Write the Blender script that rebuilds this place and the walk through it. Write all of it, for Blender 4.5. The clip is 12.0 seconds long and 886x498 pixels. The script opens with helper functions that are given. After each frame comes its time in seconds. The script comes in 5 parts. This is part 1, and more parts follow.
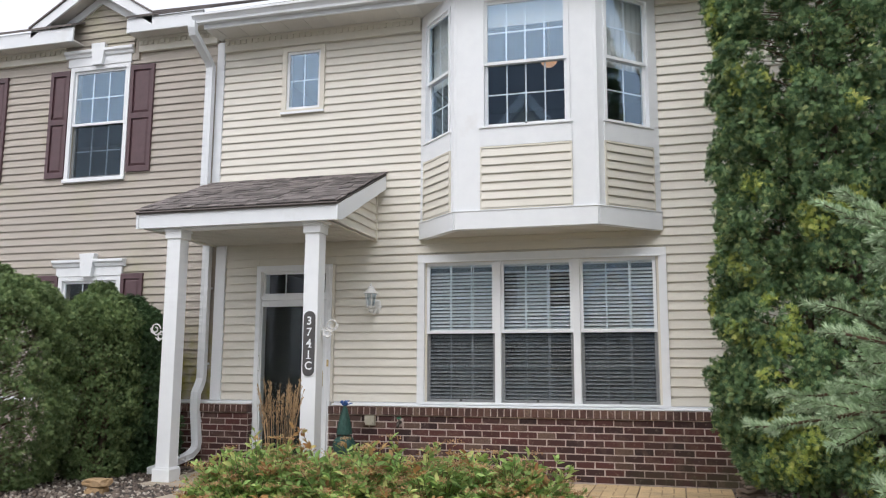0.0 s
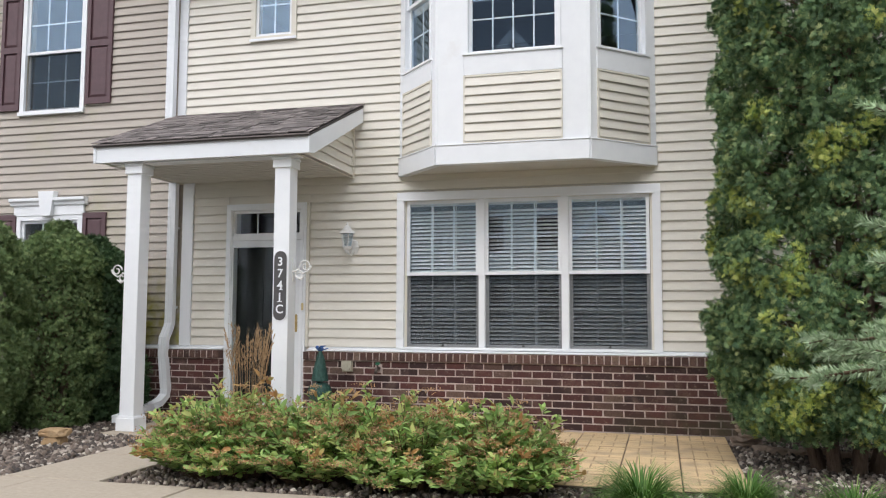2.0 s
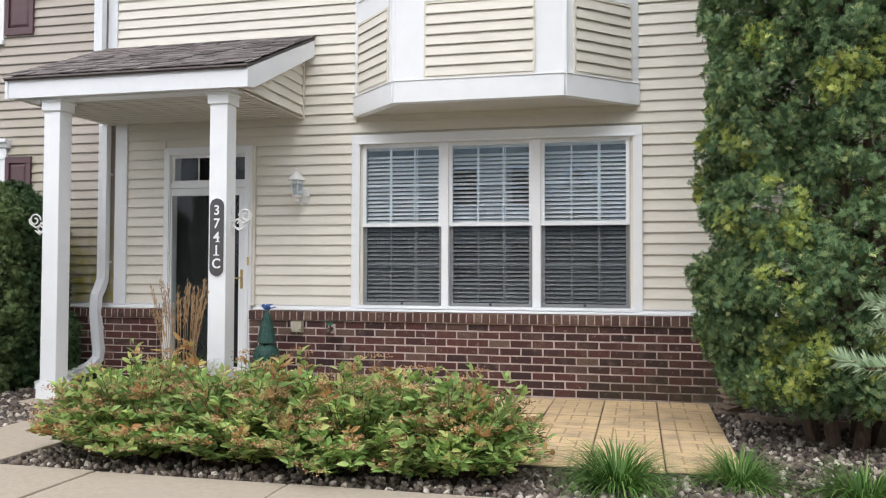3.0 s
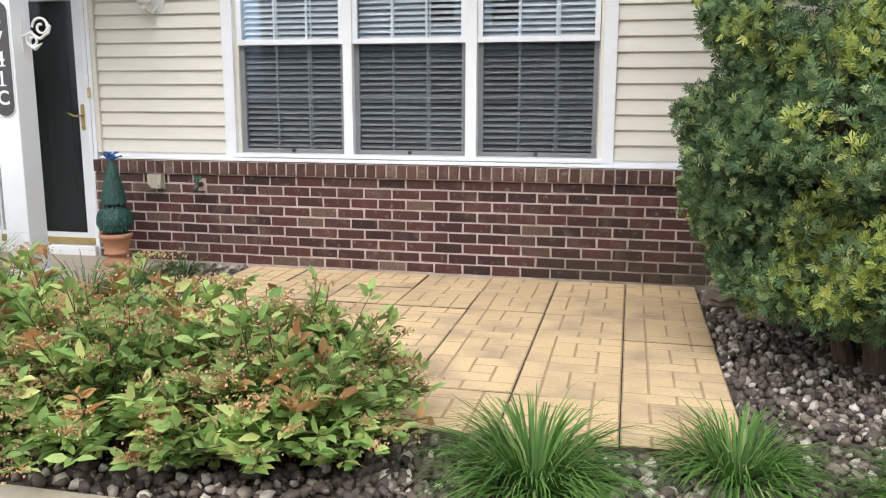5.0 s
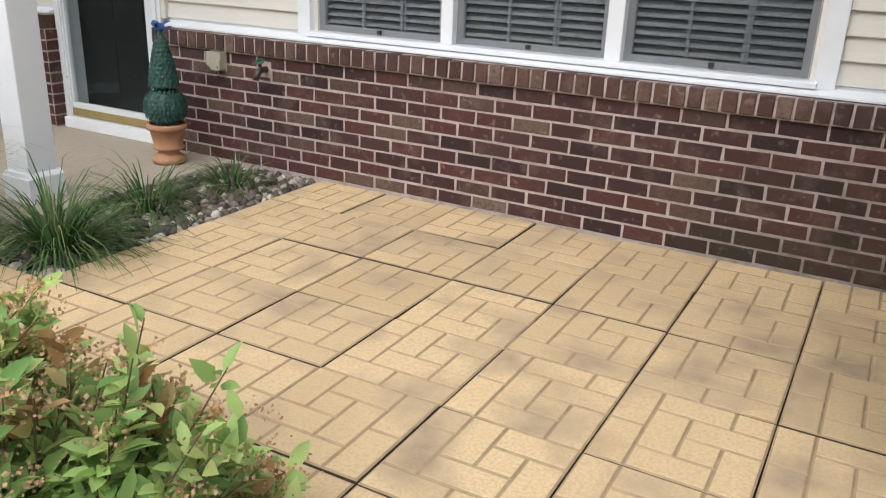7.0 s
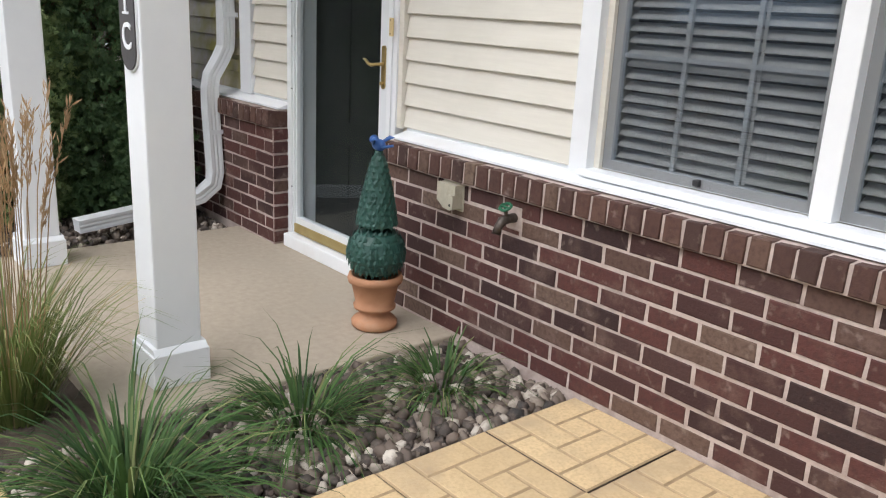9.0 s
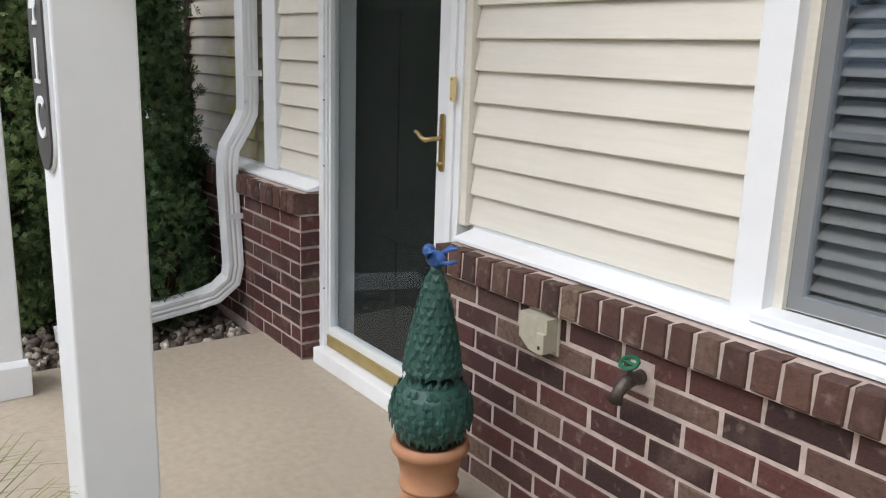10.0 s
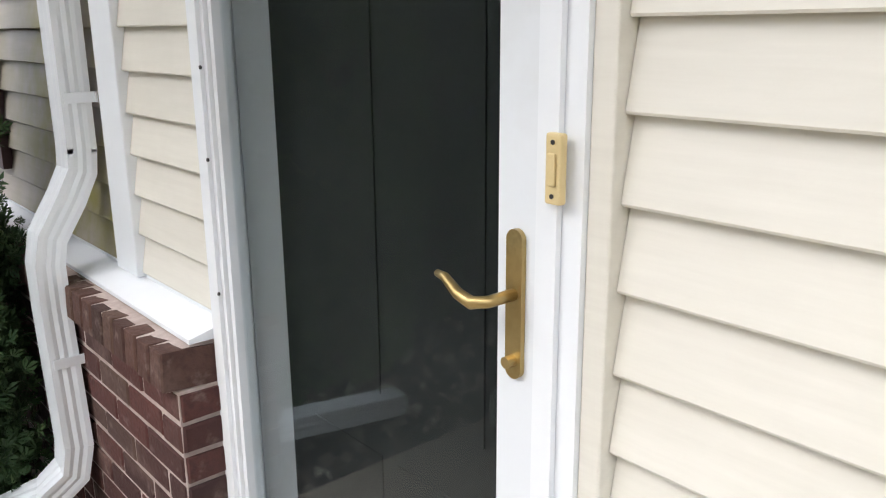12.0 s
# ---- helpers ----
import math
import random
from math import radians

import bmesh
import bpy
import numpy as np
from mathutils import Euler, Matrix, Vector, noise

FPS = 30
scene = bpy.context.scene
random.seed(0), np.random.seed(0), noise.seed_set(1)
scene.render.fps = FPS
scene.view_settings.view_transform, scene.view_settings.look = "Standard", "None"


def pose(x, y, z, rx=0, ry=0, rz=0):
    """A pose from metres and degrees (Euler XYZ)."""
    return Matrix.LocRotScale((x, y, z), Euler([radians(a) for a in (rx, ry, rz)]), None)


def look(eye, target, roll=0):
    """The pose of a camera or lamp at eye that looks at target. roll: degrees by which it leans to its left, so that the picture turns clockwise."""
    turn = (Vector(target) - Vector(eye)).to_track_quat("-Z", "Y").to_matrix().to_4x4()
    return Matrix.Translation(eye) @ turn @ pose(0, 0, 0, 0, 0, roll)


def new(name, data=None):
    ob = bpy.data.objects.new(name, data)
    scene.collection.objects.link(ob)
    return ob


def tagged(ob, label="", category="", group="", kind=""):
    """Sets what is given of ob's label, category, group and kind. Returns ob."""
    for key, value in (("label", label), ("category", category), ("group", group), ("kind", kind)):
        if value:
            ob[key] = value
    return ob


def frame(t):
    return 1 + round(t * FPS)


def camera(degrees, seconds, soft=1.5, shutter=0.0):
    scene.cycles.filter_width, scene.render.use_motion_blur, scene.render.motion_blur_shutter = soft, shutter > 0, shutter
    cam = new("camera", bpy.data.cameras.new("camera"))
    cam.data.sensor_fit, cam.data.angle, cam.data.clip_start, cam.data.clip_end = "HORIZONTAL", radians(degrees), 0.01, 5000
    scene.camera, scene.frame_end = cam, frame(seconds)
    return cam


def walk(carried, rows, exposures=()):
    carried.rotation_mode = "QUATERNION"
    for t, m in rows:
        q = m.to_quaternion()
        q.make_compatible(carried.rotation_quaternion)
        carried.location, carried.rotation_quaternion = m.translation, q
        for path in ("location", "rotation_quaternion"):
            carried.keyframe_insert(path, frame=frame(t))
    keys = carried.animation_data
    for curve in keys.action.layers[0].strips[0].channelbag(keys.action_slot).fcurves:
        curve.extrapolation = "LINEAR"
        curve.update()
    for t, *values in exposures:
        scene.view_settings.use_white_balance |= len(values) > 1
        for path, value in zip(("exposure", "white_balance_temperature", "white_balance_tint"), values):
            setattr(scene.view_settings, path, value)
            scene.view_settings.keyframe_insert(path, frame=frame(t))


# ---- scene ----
cam = camera(56.4, 12.0, soft=1.15)
METRES, EYE, TILT, LEAN, TURN = 10.4, 1.174, 0.0, 0.0, 15.8
ROWS = [
    (0.0, 0.0, 0.0, 0.0, -0.04, 8.46, -0.26),
    (0.5, 0.0004, 0.0001, -0.0002, 0.29, 8.54, -0.34),
    (1.0, 0.0039, 0.0037, -0.0012, 0.81, 8.34, -0.59),
    (1.5, 0.0078, 0.0182, -0.003, 1.16, 6.89, -0.49),
    (2.0, 0.0066, 0.0537, -0.0015, -0.94, 4.72, -0.21),
    (2.5, 0.0156, 0.0936, -0.0053, -2.2, 3.41, 0.01),
    (3.0, 0.0252, 0.1342, -0.0018, -2.5, 1.68, -0.23),
    (3.5, 0.0345, 0.1866, 0.0034, -5.54, -1.25, 0.47),
    (5.5, 0.1155, 0.3716, 0.0066, -0.8, -12.15, -0.77),
    (6.0, 0.1336, 0.4144, 0.0108, 2.67, -14.05, -1.21),
    (6.5, 0.1521, 0.4571, 0.0088, 7.18, -18.25, -2.25),
    (7.0, 0.1552, 0.4961, 0.0145, 13.23, -20.28, -2.13),
    (7.5, 0.1499, 0.5375, 0.0187, 16.93, -20.87, -1.57),
    (9.5, 0.0687, 0.7088, 0.0196, 37.99, -14.6, -2.74),
    (10.0, 0.0317, 0.7498, 0.0204, 38.38, -13.29, -1.85),
    (10.5, -0.0031, 0.7918, 0.0211, 38.7, -12.68, -0.42),
    (11.0, -0.0391, 0.8231, 0.0193, 37.53, -12.88, -0.28),
    (11.5, -0.0681, 0.8495, 0.0187, 36.67, -13.94, -0.39),
    (12.0, -0.0935, 0.882, 0.0244, 33.6, -14.91, 0.48),
]
walk(cam, [(t, pose(0, 0, EYE, TILT, LEAN, TURN) @ pose(METRES * x, METRES * y, METRES * z, 90 + pitch, roll, yaw)) for t, x, y, z, yaw, pitch, roll in ROWS],
     exposures=[(t, e, 6350, 12) for t, e in ((0.0, 0.33), (1.5, 0.38), (2.5, 0.47), (3.7, 0.66), (5.5, 0.84), (6.5, 0.66), (7.5, 0.58), (9.5, 0.82), (10.5, 0.66), (11.0, 0.84), (11.4, 0.94), (12.0, 1.24))])
# ---- world and light: a bright overcast sky ----
world = bpy.data.worlds.new("world")
scene.world = world
world.use_nodes = True
wn = world.node_tree.nodes
wl = world.node_tree.links
sky = wn.new("ShaderNodeTexSky")
sky.sky_type = "NISHITA"
sky.sun_disc = False
sky.sun_elevation = radians(48)
sky.sun_rotation = radians(200)
sky.air_density, sky.dust_density, sky.ozone_density = 1.0, 6.0, 1.0
grey = wn.new("ShaderNodeHueSaturation")
grey.inputs["Saturation"].default_value = 0.32
wl.new(sky.outputs[0], grey.inputs["Color"])
cloud = wn.new("ShaderNodeMix")
cloud.data_type = "RGBA"
cloud.inputs["Factor"].default_value = 0.62
cloud.inputs["B"].default_value = (7.3, 7.5, 7.9, 1)
wl.new(grey.outputs[0], cloud.inputs["A"])
wl.new(cloud.outputs["Result"], wn["Background"].inputs["Color"])
wn["Background"].inputs["Strength"].default_value = 0.15
sun_data = bpy.data.lights.new("sun", "SUN")
sun_data.energy, sun_data.angle, sun_data.color = 0.7, radians(30), (1.0, 0.98, 0.95)
sun = new("sun", sun_data)
sun.matrix_world = look((4, -10, 14), (0, 0, 0))


# ---- materials ----
def material(name):
    m = bpy.data.materials.new(name)
    m.use_nodes = True
    n, l = m.node_tree.nodes, m.node_tree.links
    return m, n, l, n["Principled BSDF"]


def mixed(n, l, fac, a, b):
    x = n.new("ShaderNodeMix")
    x.data_type = "RGBA"
    for sock, v in ((x.inputs["Factor"], fac), (x.inputs["A"], a), (x.inputs["B"], b)):
        if isinstance(v, bpy.types.NodeSocket):
            l.new(v, sock)
        elif isinstance(v, tuple):
            sock.default_value = (*v, 1)
        else:
            sock.default_value = v
    return x.outputs["Result"]


def ramp(n, l, fac, lo, hi):
    r = n.new("ShaderNodeMapRange")
    r.inputs["From Min"].default_value, r.inputs["From Max"].default_value = lo, hi
    l.new(fac, r.inputs["Value"])
    return r.outputs["Result"]


def grain(n, l, scale, detail=4.0, rough=0.6, stretch=None, coord="Object"):
    tc = n.new("ShaderNodeTexCoord")
    t = n.new("ShaderNodeTexNoise")
    t.inputs["Scale"].default_value, t.inputs["Detail"].default_value, t.inputs["Roughness"].default_value = scale, detail, rough
    src = tc.outputs[coord]
    if stretch:
        mp = n.new("ShaderNodeMapping")
        mp.inputs["Scale"].default_value = stretch
        l.new(src, mp.inputs["Vector"])
        src = mp.outputs["Vector"]
    l.new(src, t.inputs["Vector"])
    return t.outputs["Fac"]


def bumped(n, l, bsdf, height, strength, dist=0.005):
    b = n.new("ShaderNodeBump")
    b.inputs["Strength"].default_value, b.inputs["Distance"].default_value = strength, dist
    l.new(height, b.inputs["Height"])
    l.new(b.outputs["Normal"], bsdf.inputs["Normal"])


def surface(name, a, b, scale=8.0, rough=0.6, dirt=None, dirt_scale=1.3, dirt_lo=0.55, dirt_hi=0.8, bump=0.15, bump_scale=120.0, dist=0.003,
            metal=0.0, vary=0.0, island=0.0, stretch=None, spec=0.5):
    """A surface that runs from a to b in its grain, with dirt in larger patches; vary and island shift pieces one against another."""
    m, n, l, p = material(name)
    col = mixed(n, l, ramp(n, l, grain(n, l, scale, stretch=stretch), 0.3, 0.7), a, b)
    if dirt:
        col = mixed(n, l, ramp(n, l, grain(n, l, dirt_scale, 6.0, 0.65), dirt_lo, dirt_hi), col, dirt)
    for amount, node, out in ((vary, "ShaderNodeObjectInfo", "Random"), (island, "ShaderNodeNewGeometry", "Random Per Island")):
        if amount:
            o = n.new(node)
            hsv = n.new("ShaderNodeHueSaturation")
            l.new(col, hsv.inputs["Color"])
            mr = n.new("ShaderNodeMapRange")
            mr.inputs["To Min"].default_value, mr.inputs["To Max"].default_value = 1 - amount, 1 + amount
            l.new(o.outputs[out], mr.inputs["Value"])
            l.new(mr.outputs["Result"], hsv.inputs["Value"])
            col = hsv.outputs["Color"]
    l.new(col, p.inputs["Base Color"])
    p.inputs["Roughness"].default_value, p.inputs["Metallic"].default_value = rough, metal
    p.inputs["Specular IOR Level"].default_value = spec
    if bump:
        bumped(n, l, p, grain(n, l, bump_scale, 3.0), bump, dist)
    return m


def leafy(name, a, b, c, rough=0.55, through_it=0.25):
    """Leaves: three colours spread over the single leaves, and some light let through."""
    m, n, l, p = material(name)
    g = n.new("ShaderNodeNewGeometry")
    col = mixed(n, l, ramp(n, l, g.outputs["Random Per Island"], 0.0, 0.75), a, b)
    col = mixed(n, l, ramp(n, l, g.outputs["Random Per Island"], 0.82, 0.95), col, c)
    big = ramp(n, l, grain(n, l, 3.0, 3.0), 0.35, 0.65)
    hsv = n.new("ShaderNodeHueSaturation")
    l.new(col, hsv.inputs["Color"])
    mr = n.new("ShaderNodeMapRange")
    mr.inputs["To Min"].default_value, mr.inputs["To Max"].default_value = 0.7, 1.25
    l.new(big, mr.inputs["Value"])
    l.new(mr.outputs["Result"], hsv.inputs["Value"])
    l.new(hsv.outputs["Color"], p.inputs["Base Color"])
    p.inputs["Roughness"].default_value = rough
    p.inputs["Specular IOR Level"].default_value = 0.22
    tr = n.new("ShaderNodeBsdfTranslucent")
    l.new(hsv.outputs["Color"], tr.inputs["Color"])
    mx = n.new("ShaderNodeMixShader")
    mx.inputs["Fac"].default_value = through_it
    l.new(p.outputs[0], mx.inputs[1])
    l.new(tr.outputs[0], mx.inputs[2])
    l.new(mx.outputs[0], n["Material Output"].inputs["Surface"])
    return m


CREAM = surface("cream_vinyl", (0.70, 0.67, 0.59), (0.75, 0.72, 0.64), 5, 0.5, dirt=(0.62, 0.59, 0.51), dirt_scale=0.8, bump=0.25, bump_scale=60, dist=0.001, stretch=(1, 8, 14), vary=0.03)
TAUPE = surface("taupe_vinyl", (0.40, 0.36, 0.31), (0.445, 0.40, 0.345), 5, 0.5, dirt=(0.37, 0.355, 0.22), dirt_scale=0.9, bump=0.25, bump_scale=60, dist=0.001, stretch=(1, 8, 14), vary=0.03)
WHITE = surface("white_paint", (0.82, 0.845, 0.87), (0.86, 0.885, 0.905), 6, 0.4, dirt=(0.74, 0.73, 0.71), dirt_scale=2.2, dirt_lo=0.6, dirt_hi=0.9, bump=0.1, bump_scale=80, dist=0.001)
TRIM = surface("white_aluminium", (0.77, 0.80, 0.83), (0.81, 0.84, 0.865), 3, 0.35, dirt=(0.66, 0.66, 0.64), dirt_scale=1.7, dirt_lo=0.58, dirt_hi=0.9, bump=0.06, bump_scale=30, dist=0.002)
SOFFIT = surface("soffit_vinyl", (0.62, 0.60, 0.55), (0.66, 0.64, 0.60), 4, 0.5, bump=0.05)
FRIEZE = surface("cream_trim", (0.70, 0.67, 0.58), (0.74, 0.71, 0.62), 6, 0.5, dirt=(0.6, 0.57, 0.48), bump=0.08)
SHUTTER = surface("plum_vinyl", (0.085, 0.045, 0.052), (0.11, 0.058, 0.066), 9, 0.45, dirt=(0.13, 0.075, 0.08), bump=0.15, bump_scale=150, dist=0.001)
DARK = surface("dark_interior", (0.024, 0.026, 0.026), (0.034, 0.036, 0.036), 2, 0.8, bump=0, spec=0.08)
ROOMWALL = surface("room_wall", (0.17, 0.16, 0.15), (0.2, 0.19, 0.175), 2, 0.8, bump=0)
BLACK = surface("black_plastic", (0.015, 0.015, 0.016), (0.03, 0.03, 0.03), 20, 0.5, bump=0)
SHINGLE = surface("asphalt_shingle", (0.085, 0.072, 0.07), (0.23, 0.205, 0.195), 200, 0.9, dirt=(0.10, 0.088, 0.085), dirt_scale=9, vary=0.45, bump=0.6, bump_scale=400, dist=0.004)
CONCRETE = surface("concrete", (0.375, 0.32, 0.25), (0.44, 0.38, 0.30), 30, 0.85, dirt=(0.40, 0.35, 0.28), dirt_scale=1.6, dirt_lo=0.5, dirt_hi=0.8, bump=0.3, bump_scale=300, dist=0.002)
FARROOF = surface("grey_shingle_far_roof", (0.17, 0.18, 0.20), (0.23, 0.24, 0.26), 3, 0.9, bump=0)
ASPHALT = surface("asphalt", (0.045, 0.045, 0.047), (0.075, 0.074, 0.072), 160, 0.9, dirt=(0.10, 0.097, 0.09), dirt_scale=0.7, bump=0.5, bump_scale=350, dist=0.004)
SOIL = surface("soil", (0.06, 0.045, 0.035), (0.11, 0.085, 0.065), 25, 0.95, bump=0.6, bump_scale=90, dist=0.01)
MORTAR = surface("mortar", (0.45, 0.37, 0.335), (0.58, 0.49, 0.45), 40, 0.95, dirt=(0.27, 0.20, 0.17), dirt_scale=3.5, dirt_lo=0.48, dirt_hi=0.75, bump=0.5, bump_scale=250, dist=0.003)
TERRACOTTA = surface("terracotta", (0.40, 0.19, 0.10), (0.48, 0.25, 0.14), 7, 0.8, dirt=(0.46, 0.31, 0.21), dirt_scale=9, bump=0.2, bump_scale=200, dist=0.001)
TOPIARY = surface("dark_green_resin", (0.012, 0.055, 0.045), (0.028, 0.095, 0.075), 30, 0.5, dirt=(0.045, 0.125, 0.10), dirt_scale=12, bump=0.2, bump_scale=220, dist=0.002)
BLUE = surface("blue_paint", (0.02, 0.075, 0.26), (0.035, 0.12, 0.36), 20, 0.45, bump=0.1)
BRASS = surface("worn_brass", (0.42, 0.30, 0.12), (0.52, 0.39, 0.17), 25, 0.35, dirt=(0.25, 0.19, 0.09), dirt_scale=14, metal=0.85, bump=0.05)
GOLDPAINT = surface("tarnished_brass_strip", (0.40, 0.30, 0.12), (0.46, 0.36, 0.16), 14, 0.45, dirt=(0.30, 0.22, 0.10), dirt_scale=6, metal=0.5, bump=0.05)
IVORY = surface("yellowed_plastic", (0.66, 0.52, 0.26), (0.72, 0.58, 0.31), 20, 0.45, bump=0)
OLDPLASTIC = surface("weathered_plastic", (0.40, 0.38, 0.30), (0.48, 0.45, 0.36), 30, 0.55, dirt=(0.32, 0.29, 0.22), dirt_scale=12, bump=0.1)
IRON = surface("white_wrought_iron", (0.70, 0.70, 0.68), (0.76, 0.76, 0.74), 40, 0.5, bump=0)
TAP = surface("dark_bronze", (0.06, 0.05, 0.045), (0.12, 0.10, 0.085), 60, 0.45, metal=0.6, bump=0.1)
TAPGREEN = surface("green_enamel", (0.01, 0.10, 0.05), (0.02, 0.16, 0.08), 40, 0.4, bump=0)
PLAQUE = surface("dark_grey_plaque", (0.06, 0.058, 0.06), (0.085, 0.08, 0.08), 40, 0.5, bump=0.1)
BLIND = surface("white_blind", (0.85, 0.85, 0.84), (0.88, 0.88, 0.87), 6, 0.5, bump=0)
FABRIC = surface("white_shade_cloth", (0.7, 0.7, 0.68), (0.76, 0.76, 0.74), 12, 0.8, bump=0)
AMBER = surface("amber_glass_bowl", (0.75, 0.42, 0.2), (0.8, 0.5, 0.26), 10, 0.3, bump=0)
AMBER.node_tree.nodes["Principled BSDF"].inputs["Emission Color"].default_value = (1.0, 0.55, 0.3, 1)
AMBER.node_tree.nodes["Principled BSDF"].inputs["Emission Strength"].default_value = 0.5
TRUNK = surface("bark", (0.085, 0.055, 0.04), (0.17, 0.12, 0.09), 18, 0.9, stretch=(4, 4, 0.6), bump=0.8, bump_scale=40, dist=0.01)
STEM = surface("twig", (0.10, 0.06, 0.035), (0.16, 0.10, 0.06), 30, 0.8, bump=0)
BOULDER = surface("tan_sandstone", (0.34, 0.22, 0.11), (0.46, 0.32, 0.18), 12, 0.9, dirt=(0.22, 0.16, 0.10), dirt_scale=7, bump=0.6, bump_scale=40, dist=0.01)
SLATE = surface("brown_flagstone", (0.20, 0.15, 0.11), (0.30, 0.23, 0.18), 12, 0.9, bump=0.6, bump_scale=40, dist=0.01, vary=0.25)
ARBOR = leafy("arborvitae_spray", (0.04, 0.092, 0.042), (0.19, 0.295, 0.13), (0.36, 0.42, 0.17), through_it=0.15)
ARBOR_GOLD = leafy("golden_arborvitae_spray", (0.27, 0.36, 0.09), (0.45, 0.51, 0.13), (0.56, 0.57, 0.17))
HEDGE = leafy("hedge_needles", (0.095, 0.155, 0.06), (0.19, 0.265, 0.105), (0.26, 0.33, 0.14), through_it=0.15)
DARKHEDGE = leafy("dark_yew_needles", (0.04, 0.08, 0.036), (0.08, 0.14, 0.06), (0.12, 0.19, 0.08), through_it=0.15)
SPRUCE = leafy("blue_spruce_needles", (0.32, 0.44, 0.26), (0.50, 0.63, 0.40), (0.62, 0.73, 0.51), through_it=0.08)
SPIREA = leafy("spirea_leaves", (0.20, 0.36, 0.105), (0.43, 0.57, 0.19), (0.62, 0.66, 0.25), through_it=0.3)
SPIREATIP = leafy("spirea_young_leaves", (0.36, 0.18, 0.07), (0.48, 0.31, 0.13), (0.50, 0.42, 0.16), through_it=0.3)
SEEDHEAD = leafy("dry_flower_heads", (0.50, 0.30, 0.16), (0.60, 0.40, 0.22), (0.62, 0.48, 0.30), rough=0.9, through_it=0.15)
BLADES = leafy("grass_blades", (0.06, 0.15, 0.03), (0.14, 0.27, 0.06), (0.28, 0.36, 0.13), through_it=0.3)
DARKBLADES = leafy("dark_grass_blades", (0.036, 0.085, 0.028), (0.09, 0.17, 0.05), (0.22, 0.24, 0.10), through_it=0.2)
REED = leafy("reed_blades", (0.12, 0.18, 0.05), (0.22, 0.26, 0.09), (0.40, 0.32, 0.16), through_it=0.25)
PLUME = leafy("tan_plumes", (0.40, 0.27, 0.15), (0.52, 0.36, 0.21), (0.58, 0.42, 0.26), rough=0.9, through_it=0.25)
LAWN = leafy("lawn_blades", (0.04, 0.09, 0.02), (0.075, 0.14, 0.03), (0.12, 0.16, 0.05))


def stained(mat, colour, x_from, x_to, z_from, z_to, scale=5.0, most=0.8):
    """A stain that grows along x and down the wall, broken up by noise."""
    n, l = mat.node_tree.nodes, mat.node_tree.links
    p = n["Principled BSDF"]
    src = p.inputs["Base Color"].links[0].from_socket
    g = n.new("ShaderNodeNewGeometry")
    sep = n.new("ShaderNodeSeparateXYZ")
    l.new(g.outputs["Position"], sep.inputs[0])
    t = n.new("ShaderNodeTexNoise")
    t.inputs["Scale"].default_value, t.inputs["Detail"].default_value = scale, 6.0
    l.new(g.outputs["Position"], t.inputs["Vector"])
    f = ramp(n, l, t.outputs["Fac"], 0.35, 0.65)
    for k in (ramp(n, l, sep.outputs["X"], x_from, x_to), ramp(n, l, sep.outputs["Z"], z_from, z_to), None):
        mul = n.new("ShaderNodeMath")
        mul.operation = "MULTIPLY"
        l.new(f, mul.inputs[0])
        if k:
            l.new(k, mul.inputs[1])
        else:
            mul.inputs[1].default_value = most
        f = mul.outputs[0]
    l.new(mixed(n, l, f, src, colour), p.inputs["Base Color"])


def brick_material(name, stops):
    m, n, l, p = material(name)
    o = n.new("ShaderNodeObjectInfo")
    r = n.new("ShaderNodeValToRGB")
    r.color_ramp.interpolation = "LINEAR"
    el = r.color_ramp.elements
    el[0].position, el[0].color = stops[0][0], (*stops[0][1], 1)
    el[1].position, el[1].color = stops[-1][0], (*stops[-1][1], 1)
    for at, c in stops[1:-1]:
        el.new(at).color = (*c, 1)
    l.new(o.outputs["Random"], r.inputs["Fac"])
    tc = n.new("ShaderNodeTexCoord")
    sh = n.new("ShaderNodeVectorMath")
    sh.operation = "ADD"
    l.new(tc.outputs["Object"], sh.inputs[0])
    l.new(o.outputs["Location"], sh.inputs[1])

    def spot(scale, lo, hi):
        t = n.new("ShaderNodeTexNoise")
        t.inputs["Scale"].default_value, t.inputs["Detail"].default_value = scale, 5.0
        l.new(sh.outputs[0], t.inputs["Vector"])
        return ramp(n, l, t.outputs["Fac"], lo, hi)
    col = mixed(n, l, spot(7, 0.54, 1.0), r.outputs["Color"], (0.23, 0.155, 0.125))
    col = mixed(n, l, spot(22, 0.6, 0.95), col, (0.36, 0.29, 0.25))
    col = mixed(n, l, spot(60, 0.45, 0.9), col, (0.05, 0.022, 0.02))
    l.new(col, p.inputs["Base Color"])
    p.inputs["Roughness"].default_value = 0.85
    bumped(n, l, p, spot(110, 0.2, 0.8), 0.5, 0.004)
    return m


